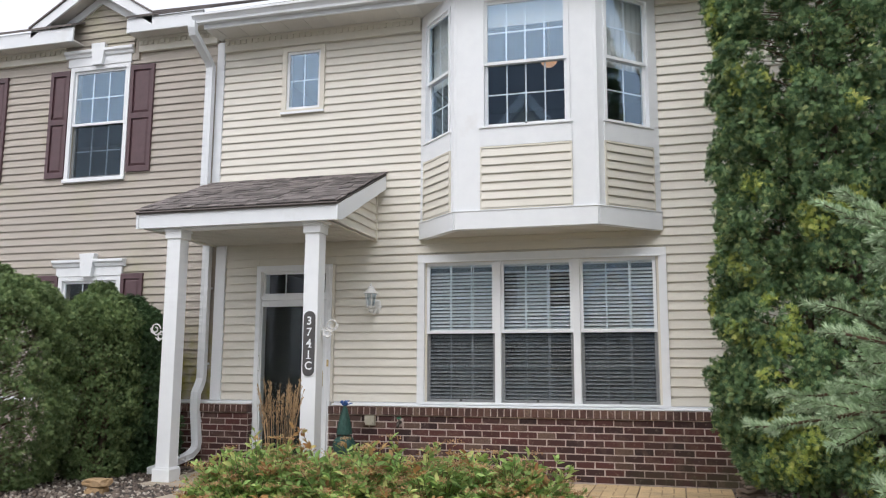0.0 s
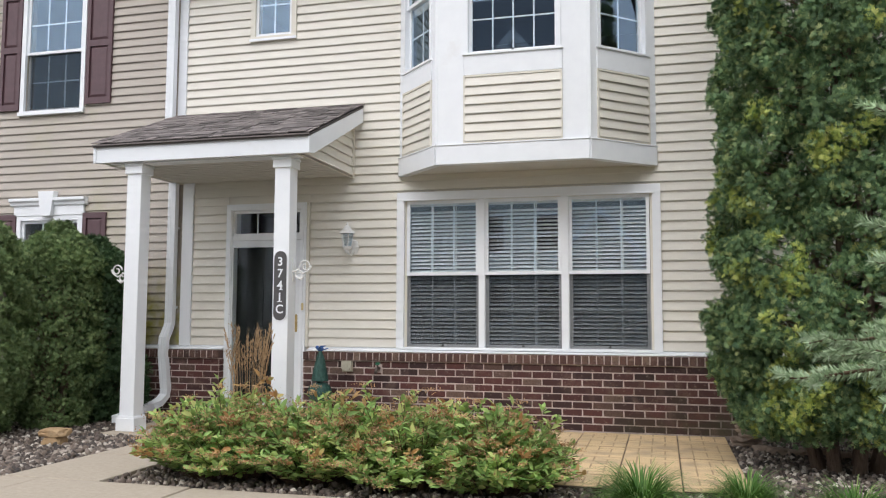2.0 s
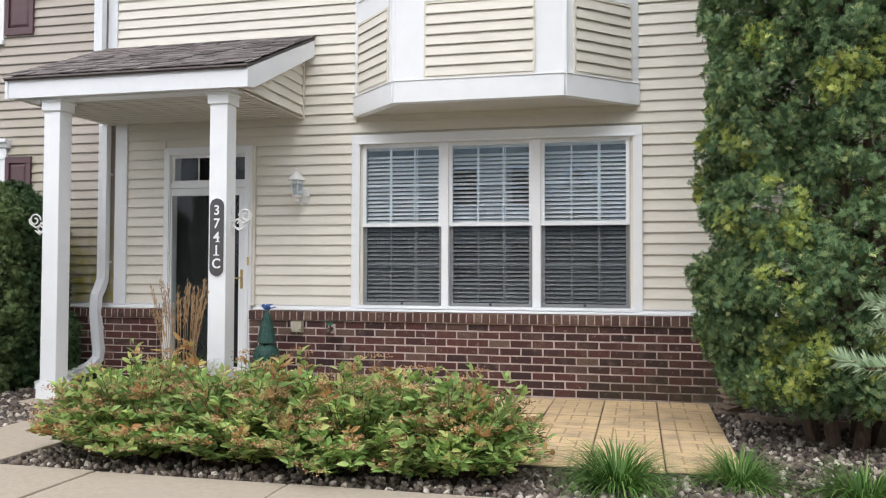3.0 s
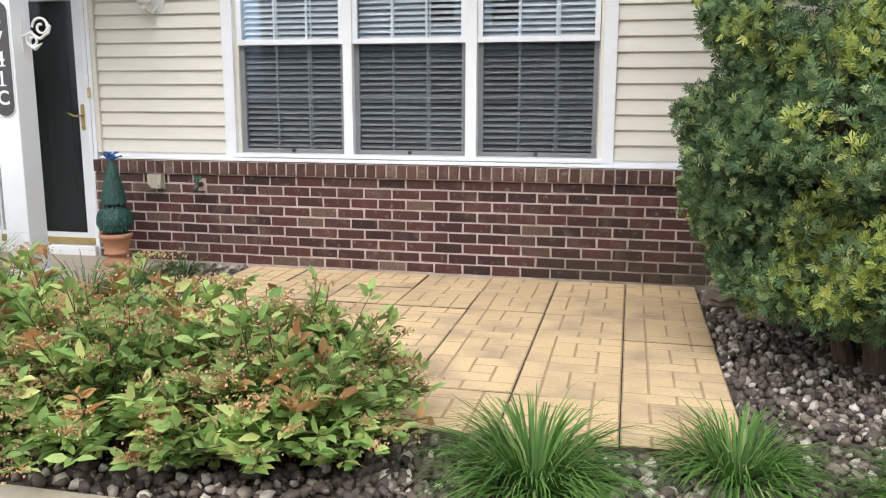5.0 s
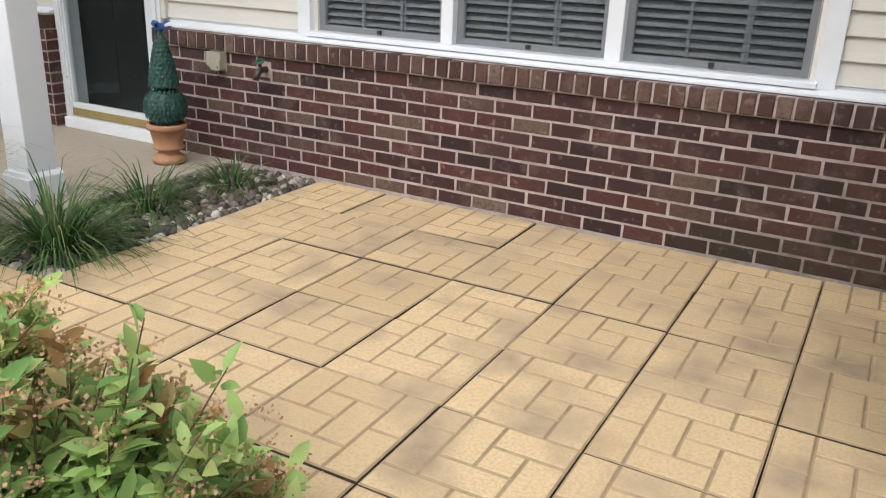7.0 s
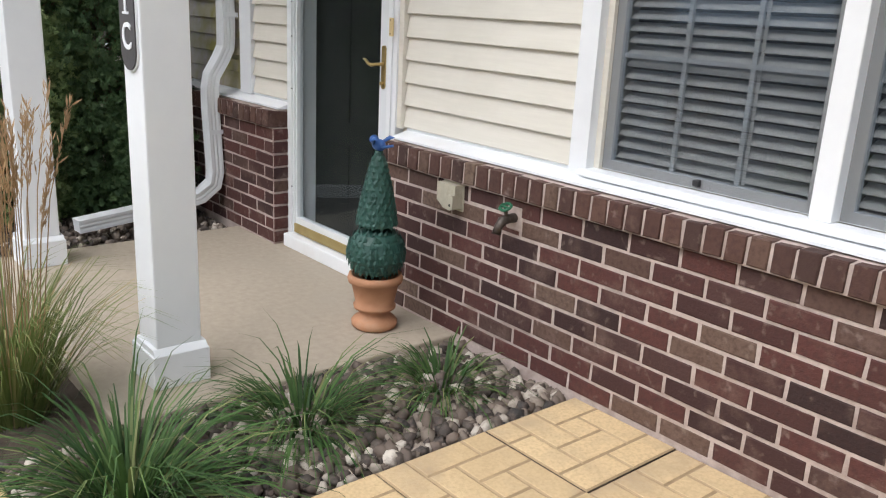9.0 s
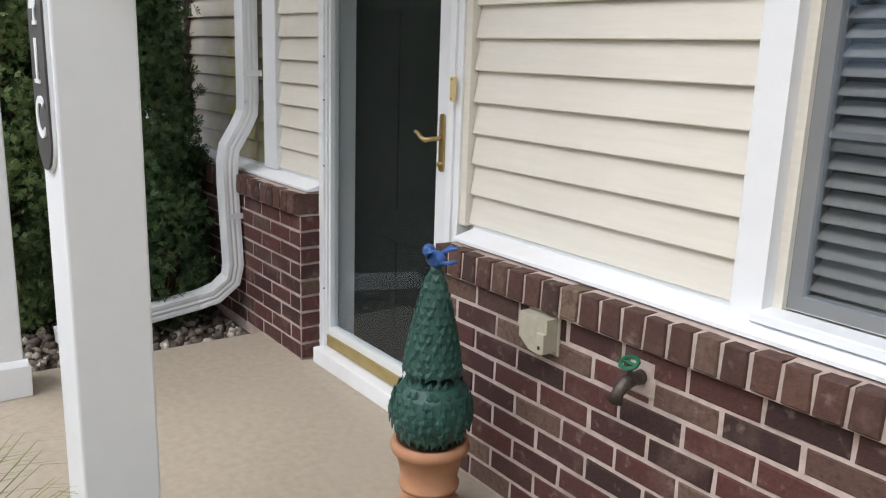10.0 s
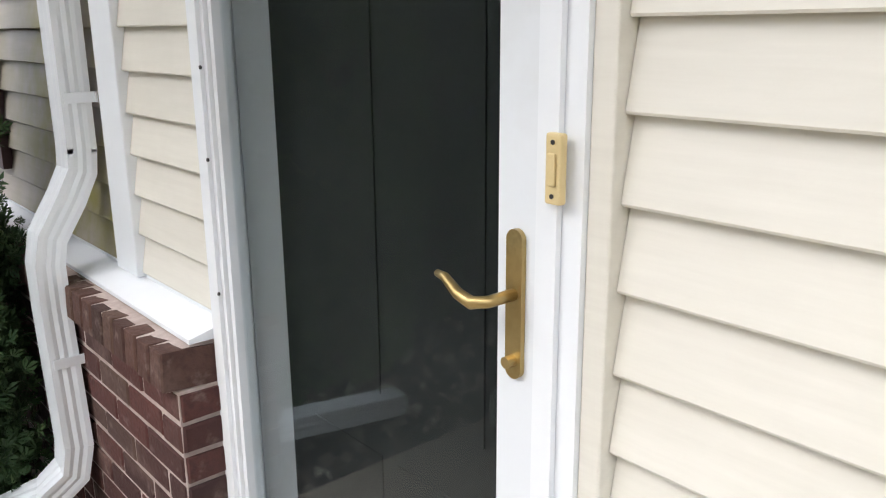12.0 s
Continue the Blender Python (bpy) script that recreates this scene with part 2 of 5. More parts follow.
def paver_material():
    m, n, l, p = material("buff_concrete_paver")
    o = n.new("ShaderNodeObjectInfo")
    tc = n.new("ShaderNodeTexCoord")
    sh = n.new("ShaderNodeVectorMath")
    sh.operation = "ADD"
    l.new(tc.outputs["Object"], sh.inputs[0])
    l.new(o.outputs["Location"], sh.inputs[1])

    def spot(scale, lo, hi, detail=5.0):
        t = n.new("ShaderNodeTexNoise")
        t.inputs["Scale"].default_value, t.inputs["Detail"].default_value = scale, detail
        l.new(sh.outputs[0], t.inputs["Vector"])
        return ramp(n, l, t.outputs["Fac"], lo, hi)
    col = mixed(n, l, o.outputs["Random"], (0.54, 0.40, 0.225), (0.72, 0.535, 0.30))
    col = mixed(n, l, spot(1.3, 0.42, 0.7), col, (0.73, 0.555, 0.32))
    col = mixed(n, l, spot(2.6, 0.48, 0.72), col, (0.31, 0.235, 0.165))
    col = mixed(n, l, spot(90, 0.4, 0.9), col, (0.48, 0.34, 0.19))
    l.new(col, p.inputs["Base Color"])
    p.inputs["Roughness"].default_value = 0.85
    bumped(n, l, p, spot(200, 0.2, 0.8, 3.0), 0.3, 0.002)
    return m


def stone_material():
    m, n, l, p = material("river_rock")
    g = n.new("ShaderNodeNewGeometry")
    r = n.new("ShaderNodeValToRGB")
    stops = ((0.0, (0.032, 0.029, 0.027)), (0.35, (0.085, 0.068, 0.056)), (0.62, (0.15, 0.115, 0.09)), (0.82, (0.29, 0.245, 0.2)), (1.0, (0.64, 0.59, 0.51)))
    el = r.color_ramp.elements
    el[0].position, el[0].color = stops[0][0], (*stops[0][1], 1)
    el[1].position, el[1].color = stops[-1][0], (*stops[-1][1], 1)
    for at, c in stops[1:-1]:
        el.new(at).color = (*c, 1)
    o = n.new("ShaderNodeObjectInfo")
    add = n.new("ShaderNodeMath")
    add.operation = "ADD"
    fr = n.new("ShaderNodeMath")
    fr.operation = "FRACT"
    l.new(g.outputs["Random Per Island"], add.inputs[0])
    l.new(o.outputs["Random"], add.inputs[1])
    l.new(add.outputs[0], fr.inputs[0])
    l.new(fr.outputs[0], r.inputs["Fac"])
    col = mixed(n, l, ramp(n, l, grain(n, l, 40), 0.45, 0.8), r.outputs["Color"], (0.16, 0.12, 0.10))
    l.new(col, p.inputs["Base Color"])
    p.inputs["Roughness"].default_value = 0.75
    return m


def glass_material(name, f0, clear, tint=(0.58, 0.78, 1.0)):
    """Clear glass whose two faces each mirror a share that grows towards grazing angles."""
    m, n, l, p = material(name)
    t = n.new("ShaderNodeBsdfTransparent")
    t.inputs["Color"].default_value = (*clear, 1)
    g = n.new("ShaderNodeBsdfGlossy")
    g.inputs["Roughness"].default_value = 0.01
    g.inputs["Color"].default_value = (*tint, 1)
    w = n.new("ShaderNodeLayerWeight")
    w.inputs["Blend"].default_value = 0.5
    po = n.new("ShaderNodeMath")
    po.operation = "POWER"
    po.inputs[1].default_value = 4.5
    l.new(w.outputs["Facing"], po.inputs[0])
    mr = n.new("ShaderNodeMapRange")
    mr.inputs["To Min"].default_value, mr.inputs["To Max"].default_value = f0, 0.9
    l.new(po.outputs[0], mr.inputs["Value"])
    bumped(n, l, g, grain(n, l, 1.2, 1.0), 0.02, 0.02)
    mx = n.new("ShaderNodeMixShader")
    l.new(mr.outputs["Result"], mx.inputs["Fac"])
    l.new(t.outputs[0], mx.inputs[1])
    l.new(g.outputs[0], mx.inputs[2])
    l.new(mx.outputs[0], n["Material Output"].inputs["Surface"])
    return m


def screen_material():
    m, n, l, p = material("insect_screen")
    t = n.new("ShaderNodeBsdfTransparent")
    d = n.new("ShaderNodeBsdfDiffuse")
    d.inputs["Color"].default_value = (0.016, 0.018, 0.021, 1)
    mx = n.new("ShaderNodeMixShader")
    mx.inputs["Fac"].default_value = 0.32
    l.new(t.outputs[0], mx.inputs[1])
    l.new(d.outputs[0], mx.inputs[2])
    l.new(mx.outputs[0], n["Material Output"].inputs["Surface"])
    return m


BRICK = brick_material("dark_red_brick", ((0.0, (0.028, 0.014, 0.014)), (0.28, (0.058, 0.023, 0.021)), (0.55, (0.10, 0.034, 0.029)), (0.8, (0.062, 0.031, 0.028)), (0.93, (0.12, 0.072, 0.054)), (1.0, (0.18, 0.125, 0.095))))
CAPBRICK = brick_material("weathered_cap_brick", ((0.0, (0.052, 0.028, 0.023)), (0.4, (0.085, 0.040, 0.031)), (0.7, (0.11, 0.056, 0.042)), (0.9, (0.125, 0.076, 0.055)), (1.0, (0.17, 0.115, 0.083))))
for m in (BRICK, CAPBRICK, MORTAR):
    stained(m, (0.04, 0.04, 0.017), -0.9, 0.1, 0.62, 0.15, 3.0, 0.92)
stained(TAUPE, (0.29, 0.27, 0.05), -7.0, -6.1, 1.9, 1.2, 6.0, 1.0)
PAVER, STONE, SCREEN = paver_material(), stone_material(), screen_material()
GLASS, STORMGLASS = glass_material("double_glazing", 0.12, (0.97, 0.985, 0.985)), glass_material("storm_door_glass", 0.013, (0.93, 0.95, 0.95), (0.85, 0.93, 1.0))
GRIME = surface("joint_grime", (0.29, 0.205, 0.12), (0.47, 0.345, 0.20), 9, 0.95, bump=0.3)


# ---- building blocks ----
def mesh_of(bm, name, mat, smooth=False):
    me = bpy.data.meshes.new(name)
    bmesh.ops.recalc_face_normals(bm, faces=bm.faces[:])
    bm.to_mesh(me)
    bm.free()
    if mat:
        me.materials.append(mat)
    if smooth:
        for f in me.polygons:
            f.use_smooth = True
    return me


def part(name, bm, mat, parent=None, label="", smooth=False, at=None):
    """Links a bmesh as one mesh object under a thing or a part."""
    ob = new(name, mesh_of(bm, name, mat, smooth))
    if at:
        ob.location = at
    if parent:
        ob.parent = parent
    return tagged(ob, label)


def thing(name, label, category, at=(0, 0, 0), group="", kind="", turn=0):
    ob = new(name)
    ob.empty_display_size = 0.1
    ob.matrix_basis = pose(*at, 0, 0, turn)
    return tagged(ob, label, category, group, kind)


def box(x0, x1, y0, y1, z0, z1, bevel=0.0, bm=None):
    bm = bm or bmesh.new()
    r = bmesh.ops.create_cube(bm, size=1)
    for v in r["verts"]:
        v.co = Vector((x0 + (v.co.x + 0.5) * (x1 - x0), y0 + (v.co.y + 0.5) * (y1 - y0), z0 + (v.co.z + 0.5) * (z1 - z0)))
    if bevel:
        edges = list({e for v in r["verts"] for e in v.link_edges})
        bmesh.ops.bevel(bm, geom=edges, offset=bevel, segments=2, affect="EDGES", profile=0.5)
    return bm


def prism(points, axis, a, b, bm=None):
    """A flat outline swept from a to b along an axis: "x" takes (y, z), "y" takes (x, z), "z" takes (x, y)."""
    bm = bm or bmesh.new()

    def at(p, t):
        return {"x": (t, p[0], p[1]), "y": (p[0], t, p[1]), "z": (p[0], p[1], t)}[axis]
    lo = [bm.verts.new(at(p, a)) for p in points]
    hi = [bm.verts.new(at(p, b)) for p in points]
    bm.faces.new(lo)
    bm.faces.new(hi[::-1])
    for i in range(len(points)):
        j = (i + 1) % len(points)
        bm.faces.new((lo[i], hi[i], hi[j], lo[j]))
    return bm


def lathe(profile, n=28, bm=None, at=(0, 0, 0)):
    """A profile of (radius, height) turned about z."""
    bm = bm or bmesh.new()
    rings = []
    for r, z in profile:
        rings.append([bm.verts.new((at[0] + r * math.cos(2 * math.pi * i / n), at[1] + r * math.sin(2 * math.pi * i / n), at[2] + z)) for i in range(n)])
    for a, b in zip(rings, rings[1:]):
        for i in range(n):
            bm.faces.new((a[i], a[(i + 1) % n], b[(i + 1) % n], b[i]))
    bm.faces.new(rings[0][::-1])
    bm.faces.new(rings[-1])
    return bm


def tube(points, radius, n=8, bm=None, squash=1.0):
    """A round bar through points; radius is one number or one for each point."""
    bm = bm or bmesh.new()
    pts = [Vector(p) for p in points]
    rad = [radius] * len(pts) if isinstance(radius, (int, float)) else radius
    rings = []
    side = None
    for i, p in enumerate(pts):
        d = (pts[min(i + 1, len(pts) - 1)] - pts[max(i - 1, 0)]).normalized()
        if side is None:
            side = d.orthogonal().normalized()
        side = (side - d * side.dot(d)).normalized()
        up = d.cross(side)
        rings.append([bm.verts.new(p + rad[i] * (math.cos(2 * math.pi * k / n) * side + squash * math.sin(2 * math.pi * k / n) * up)) for k in range(n)])
    for a, b in zip(rings, rings[1:]):
        for k in range(n):
            bm.faces.new((a[k], a[(k + 1) % n], b[(k + 1) % n], b[k]))
    bm.faces.new(rings[0][::-1])
    bm.faces.new(rings[-1])
    return bm


def holed(x0, x1, z0, z1, holes, y0, y1):
    """A wall slab in the xz plane from y0 to y1 with right-angled openings through it."""
    bm = bmesh.new()
    xs = sorted({x0, x1, *[v for h in holes for v in h[:2] if x0 < v < x1]})
    zs = sorted({z0, z1, *[v for h in holes for v in h[2:] if z0 < v < z1]})

    def solid(i, k):
        if i < 0 or k < 0 or i >= len(xs) - 1 or k >= len(zs) - 1:
            return False
        cx, cz = (xs[i] + xs[i + 1]) / 2, (zs[k] + zs[k + 1]) / 2
        return not any(h[0] < cx < h[1] and h[2] < cz < h[3] for h in holes)

    def quad(*p):
        bm.faces.new([bm.verts.new(q) for q in p])
    for i in range(len(xs) - 1):
        for k in range(len(zs) - 1):
            if not solid(i, k):
                continue
            a, b, c, d = xs[i], xs[i + 1], zs[k], zs[k + 1]
            quad((a, y0, c), (b, y0, c), (b, y0, d), (a, y0, d))
            quad((b, y1, c), (a, y1, c), (a, y1, d), (b, y1, d))
            if not solid(i - 1, k):
                quad((a, y1, c), (a, y0, c), (a, y0, d), (a, y1, d))
            if not solid(i + 1, k):
                quad((b, y0, c), (b, y1, c), (b, y1, d), (b, y0, d))
            if not solid(i, k - 1):
                quad((a, y1, c), (b, y1, c), (b, y0, c), (a, y0, c))
            if not solid(i, k + 1):
                quad((a, y0, d), (b, y0, d), (b, y1, d), (a, y1, d))
    bmesh.ops.remove_doubles(bm, verts=bm.verts[:], dist=1e-5)
    return bm


def scattered(name, verts, faces, mats, mat, parent=None, label="", smooth=False, tint=None):
    """Many copies of one small shape, joined into one mesh. mats: an array of 4 x 4 matrices."""
    v = np.c_[np.array(verts, float), np.ones(len(verts))]
    n = len(mats)
    co = (np.array(mats) @ v.T).transpose(0, 2, 1)[:, :, :3].reshape(-1, 3)
    sizes = np.array([len(f) for f in faces])
    loops = np.concatenate([np.array(f) for f in faces])
    alls = (loops[None, :] + (np.arange(n) * len(verts))[:, None]).ravel()
    starts = np.concatenate([[0], np.cumsum(np.tile(sizes, n))[:-1]])
    me = bpy.data.meshes.new(name)
    me.vertices.add(len(co))
    me.vertices.foreach_set("co", co.ravel())
    me.loops.add(len(alls))
    me.loops.foreach_set("vertex_index", alls.astype(np.int32))
    me.polygons.add(len(starts))
    me.polygons.foreach_set("loop_start", starts.astype(np.int32))
    me.materials.append(mat)
    me.update(calc_edges=True)
    if smooth:
        me.polygons.foreach_set("use_smooth", np.ones(len(starts), bool))
    ob = new(name, me)
    if parent:
        ob.parent = parent
    return tagged(ob, label)


def frames_from(pos, ahead, up, size):
    """Matrices with local y ahead, local z near up, scaled; all arrays."""
    pos, ahead, up = (np.asarray(a, float) for a in (pos, ahead, up))
    y = ahead / np.linalg.norm(ahead, axis=1, keepdims=True)
    x = np.cross(y, up)
    x /= np.maximum(np.linalg.norm(x, axis=1, keepdims=True), 1e-6)
    z = np.cross(x, y)
    m = np.zeros((len(pos), 4, 4))
    s = np.asarray(size, float).reshape(-1, 1)
    m[:, :3, 0], m[:, :3, 1], m[:, :3, 2], m[:, :3, 3], m[:, 3, 3] = x * s, y * s, z * s, pos, 1
    return m
# ---- the setting ----
YS, YB, YC = 9.31, 9.19, 9.33          # siding face, brick face, sheathing face
EXPO, ZS = 0.1027, 0.822               # siding exposure and its foot
PATIO_X0, PATIO_X1, PAVE = -2.714, 0.485, 0.457
TRIPLE = (-2.94, -0.09, 0.80, 2.545)   # outer trim: x0, x1, z0, z1
DOOR = (-5.05, -3.995, 0.0, 2.475)
SMALL = (-4.80, -4.21, 4.43, 5.33)
BAY_WALL = (-2.92, -0.12, 2.73, 5.50)
NB_UP = (-8.08, -7.11, 3.72, 5.38)
NB_LOW = (-8.04, -7.06, 0.90, 2.42)

ground = part("ground", box(-300, 300, -300, 300, -1.2, -0.14), ASPHALT)
tagged(ground, "grey asphalt ground around the houses", "ground", kind="structure")


def flat(name, outline, z0, z1, mat, label, cat):
    ob = part(name, prism(outline, "z", z0, z1), mat)
    return tagged(ob, label, cat, kind="structure")


bed = flat("planting_bed", [(-14, 5.72), (6, 5.72), (6, 9.3), (-14, 9.3)], -0.5, -0.045, SOIL, "dark soil bed along the house front", "soil")

sidewalk = tagged(thing("sidewalk", "pale concrete sidewalk with tooled joints", "sidewalk"), kind="structure")
for i in range(18):
    x = -13 + i * 1.22
    part("slab", box(x + 0.005, x + 1.215, 4.35, 5.71, -0.3, -0.012 + 0.003 * math.sin(i * 2.1), 0.008), CONCRETE, sidewalk)
walkway = tagged(thing("walkway", "pale concrete walkway up to the porch", "walkway"), kind="structure")
for k in range(2):
    part("slab", box(-4.78, -3.98, 5.716 + k * 1.02, 6.73 + k * 1.0, -0.3, -0.008 + 0.002 * k, 0.008), CONCRETE, walkway)
porch_slab = part("porch_slab", box(-5.52, -3.42, 7.735, YB + 0.12, -0.3, 0.0, 0.01), CONCRETE)
tagged(porch_slab, "tan concrete porch slab with worn damp patches", "porch floor", kind="structure")
street = flat("lawn", [(-14, 1.4), (14, 1.4), (14, 4.34), (-14, 4.34)], -0.5, -0.05, SOIL, "strip of soil and turf before the sidewalk", "lawn")

# front wall of the house, with its openings
house_wall = part("wall_front", holed(-5.58, 6.0, -0.3, 5.72, [
    (TRIPLE[0] + 0.11, TRIPLE[1] - 0.11, TRIPLE[2] + 0.02, TRIPLE[3] - 0.12), (DOOR[0] + 0.05, DOOR[1] - 0.05, 0.0, DOOR[3] - 0.05),
    (SMALL[0] + 0.06, SMALL[1] - 0.06, SMALL[2] + 0.06, SMALL[3] - 0.06), (BAY_WALL[0] + 0.1, BAY_WALL[1] - 0.1, 2.9, 5.45)], YC, YC + 0.14), CREAM)
tagged(house_wall, "cream vinyl sided house front above dark brick", "wall", kind="structure")
next_wall = part("wall_neighbour", holed(-14.0, -5.58, -0.3, 5.72, [(NB_UP[0] + 0.06, NB_UP[1] - 0.06, NB_UP[2] + 0.06, NB_UP[3] - 0.06),
                 (NB_LOW[0] + 0.06, NB_LOW[1] - 0.06, NB_LOW[2] + 0.06, NB_LOW[3] - 0.06)], YC, YC + 0.14), TAUPE)
tagged(next_wall, "taupe vinyl sided front of the adjoining house", "wall", kind="structure")


def rooms():
    bm = bmesh.new()
    for z0, z1 in ((0.0, 2.6), (2.78, 5.55)):
        for a in ((-5.6, 6.0, 13.4, 13.5, z0, z1), (-5.7, -5.6, YC + 0.14, 13.5, z0, z1), (6.0, 6.1, YC + 0.14, 13.5, z0, z1),
                  (-5.6, 6.0, YC + 0.14, 13.5, z0 - 0.1, z0), (-5.6, 6.0, YC + 0.14, 13.5, z1, z1 + 0.1),
                  (-14, -5.8, 13.4, 13.5, z0, z1), (-14, -5.8, YC + 0.14, 13.5, z0 - 0.1, z0), (-14, -5.8, YC + 0.14, 13.5, z1, z1 + 0.1),
                  (-3.62, -3.5, YC + 0.14, 13.4, z0, z1), (-14.1, -14, YC + 0.14, 13.5, z0, z1)):
            box(*a, bm=bm)
    return bm


tagged(part("wall_inside", rooms(), ROOMWALL), "plain inner walls and floors behind the windows", "wall", kind="structure")


def cut(x0, x1, z, holes):
    """The stretches of x0 to x1 that a siding course at height z keeps."""
    out = [(x0, x1)]
    for h in holes:
        if h[2] - 0.5 * EXPO < z + 0.5 * EXPO < h[3] + 0.5 * EXPO:
            out = [s for a, b in out for s in ((a, min(b, h[0])), (max(a, h[1]), b)) if s[1] - s[0] > 0.02]
    return out


def plank(a, b, z, h=EXPO, y=YS, bm=None):
    return prism([(y + 0.019, z + 0.014), (y + 0.001, z + 0.014), (y - 0.002, z + 0.002), (y - 0.004, z + 0.0005), (y - 0.006, z + 0.004),
                  (y + 0.012, z + h - 0.002), (y + 0.0165, z + h + 0.008), (y + 0.019, z + h + 0.008)], "x", a, b, bm)


def siding(wall, x0, x1, holes, mat, z1=5.37):
    n = int((z1 - ZS) / EXPO) + 1
    for k in range(n):
        z = ZS + k * EXPO
        lift = z > 3.36
        xa, xb = (x0 - 0.145 if lift and x0 > -6 else x0), (x1 - 0.11 if lift and x1 < -5 else x1)
        for a, b in cut(xa, xb, z, holes):
            part("siding_plank", plank(a, b, z), mat, wall)


# porch roof side closes against the wall; roof cut along its slope is left to the overlap
siding(house_wall, -5.505, 4.5, [TRIPLE, DOOR, SMALL, (BAY_WALL[0] + 0.02, BAY_WALL[1] - 0.02, 2.75, 5.6)], CREAM)
siding(next_wall, -13.0, -5.65, [NB_UP, NB_LOW], TAUPE)

# trim along the front
trim = tagged(thing("trim", "white aluminium trim of the house fronts", "trim"), kind="structure")
part("corner_board", box(-5.65, -5.505, YS - 0.02, YC, ZS - 0.01, 3.40, 0.004), TRIM, trim)
part("corner_board", box(-5.76, -5.65, YS - 0.02, YC, 3.402, 5.50, 0.004), TRIM, trim)


def flashing(a, b):
    return prism([(YB + 0.035, 0.776), (YB + 0.035, 0.786), (YS + 0.004, 0.808), (YS + 0.004, 0.820), (YS + 0.018, 0.820), (YS + 0.018, 0.776)], "x", a, b)


part("cap_flashing", flashing(DOOR[1] + 0.015, 4.5), WHITE, trim)
part("cap_flashing", flashing(-13.0, DOOR[0] - 0.005), WHITE, trim)


def frieze(x0, x1, z0):
    f = part("frieze_board", box(x0, x1, YS - 0.035, YC, z0, z0 + 0.19, 0.004), FRIEZE, trim)
    part("moulding", box(x0, x1, YS - 0.06, YS - 0.037, z0 + 0.15, z0 + 0.188, 0.006), FRIEZE, f)
    n = int((x1 - x0) / 0.085)
    for i in range(n):
        x = x0 + 0.02 + i * 0.085
        part("dentil", box(x, x + 0.045, YS - 0.055, YS - 0.036, z0 + 0.09, z0 + 0.148, 0.003), FRIEZE, f)


frieze(-5.645, BAY_WALL[0] - 0.01, 5.35)
frieze(BAY_WALL[1] + 0.01, 1.2, 5.35)
frieze(-6.98, -5.765, 5.50)
frieze(-9.6, -8.16, 5.50)


def eave(x0, x1, z, y=8.87):
    """A soffit, its fascia and the gutter along it."""
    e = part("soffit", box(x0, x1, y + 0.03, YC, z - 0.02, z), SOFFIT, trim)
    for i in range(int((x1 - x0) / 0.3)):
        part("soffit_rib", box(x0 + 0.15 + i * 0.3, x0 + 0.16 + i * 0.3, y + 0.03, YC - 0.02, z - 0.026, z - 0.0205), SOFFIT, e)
    part("fascia", box(x0, x1, y, y + 0.029, z - 0.03, z + 0.17, 0.003), TRIM, trim)


def gutter(name, x0, x1, y, z, label):
    g = thing(name, label, "gutter")
    prof = [(y, z), (y - 0.075, z), (y - 0.08, z + 0.03), (y - 0.11, z + 0.075), (y - 0.125, z + 0.08), (y - 0.125, z + 0.11), (y - 0.118, z + 0.11),
            (y - 0.118, z + 0.087), (y - 0.104, z + 0.083), (y - 0.074, z + 0.036), (y - 0.069, z + 0.006), (y - 0.006, z + 0.006), (y - 0.006, z + 0.11), (y, z + 0.11)]
    part("channel", prism(prof, "x", x0, x1), TRIM, g)
    part("end_cap", prism(prof[:6] + prof[-1:], "x", x0 - 0.004, x0 - 0.001), TRIM, g)
    return g


eave(-5.72, 1.6, 5.545)
gutter("gutter", -5.83, -2.86, 8.868, 5.575, "white aluminium gutter under the roof edge")
eave(-7.01, -5.84, 5.705, 9.03)
eave(-10.5, -7.87, 5.69, 9.03)

# roofs
def roof(name, outline_x, y0, z0, y1, z1, mat, label):
    bm = prism([(y0, z0), (y1, z1), (y1, z1 - 0.05), (y0, z0 - 0.03)], "x", *outline_x)
    ob = part(name, bm, mat)
    return tagged(ob, label, "roof", kind="structure")


roof("roof_main", (-5.72, 6.2), 8.84, 5.73, 13.0, 7.9, SHINGLE, "dark asphalt shingle roof of the house")
for k, (a, b, y0, z0) in enumerate(((-14.0, -7.88, 9.0, 5.90), (-7.0, -5.72, 9.0, 5.90), (-7.88, -7.0, 9.45, 6.174))):
    roof("roof_neighbour_%d" % (k + 1), (a, b), y0, z0, 13.0, 8.0, SHINGLE, "dark asphalt shingle roof of the adjoining house")
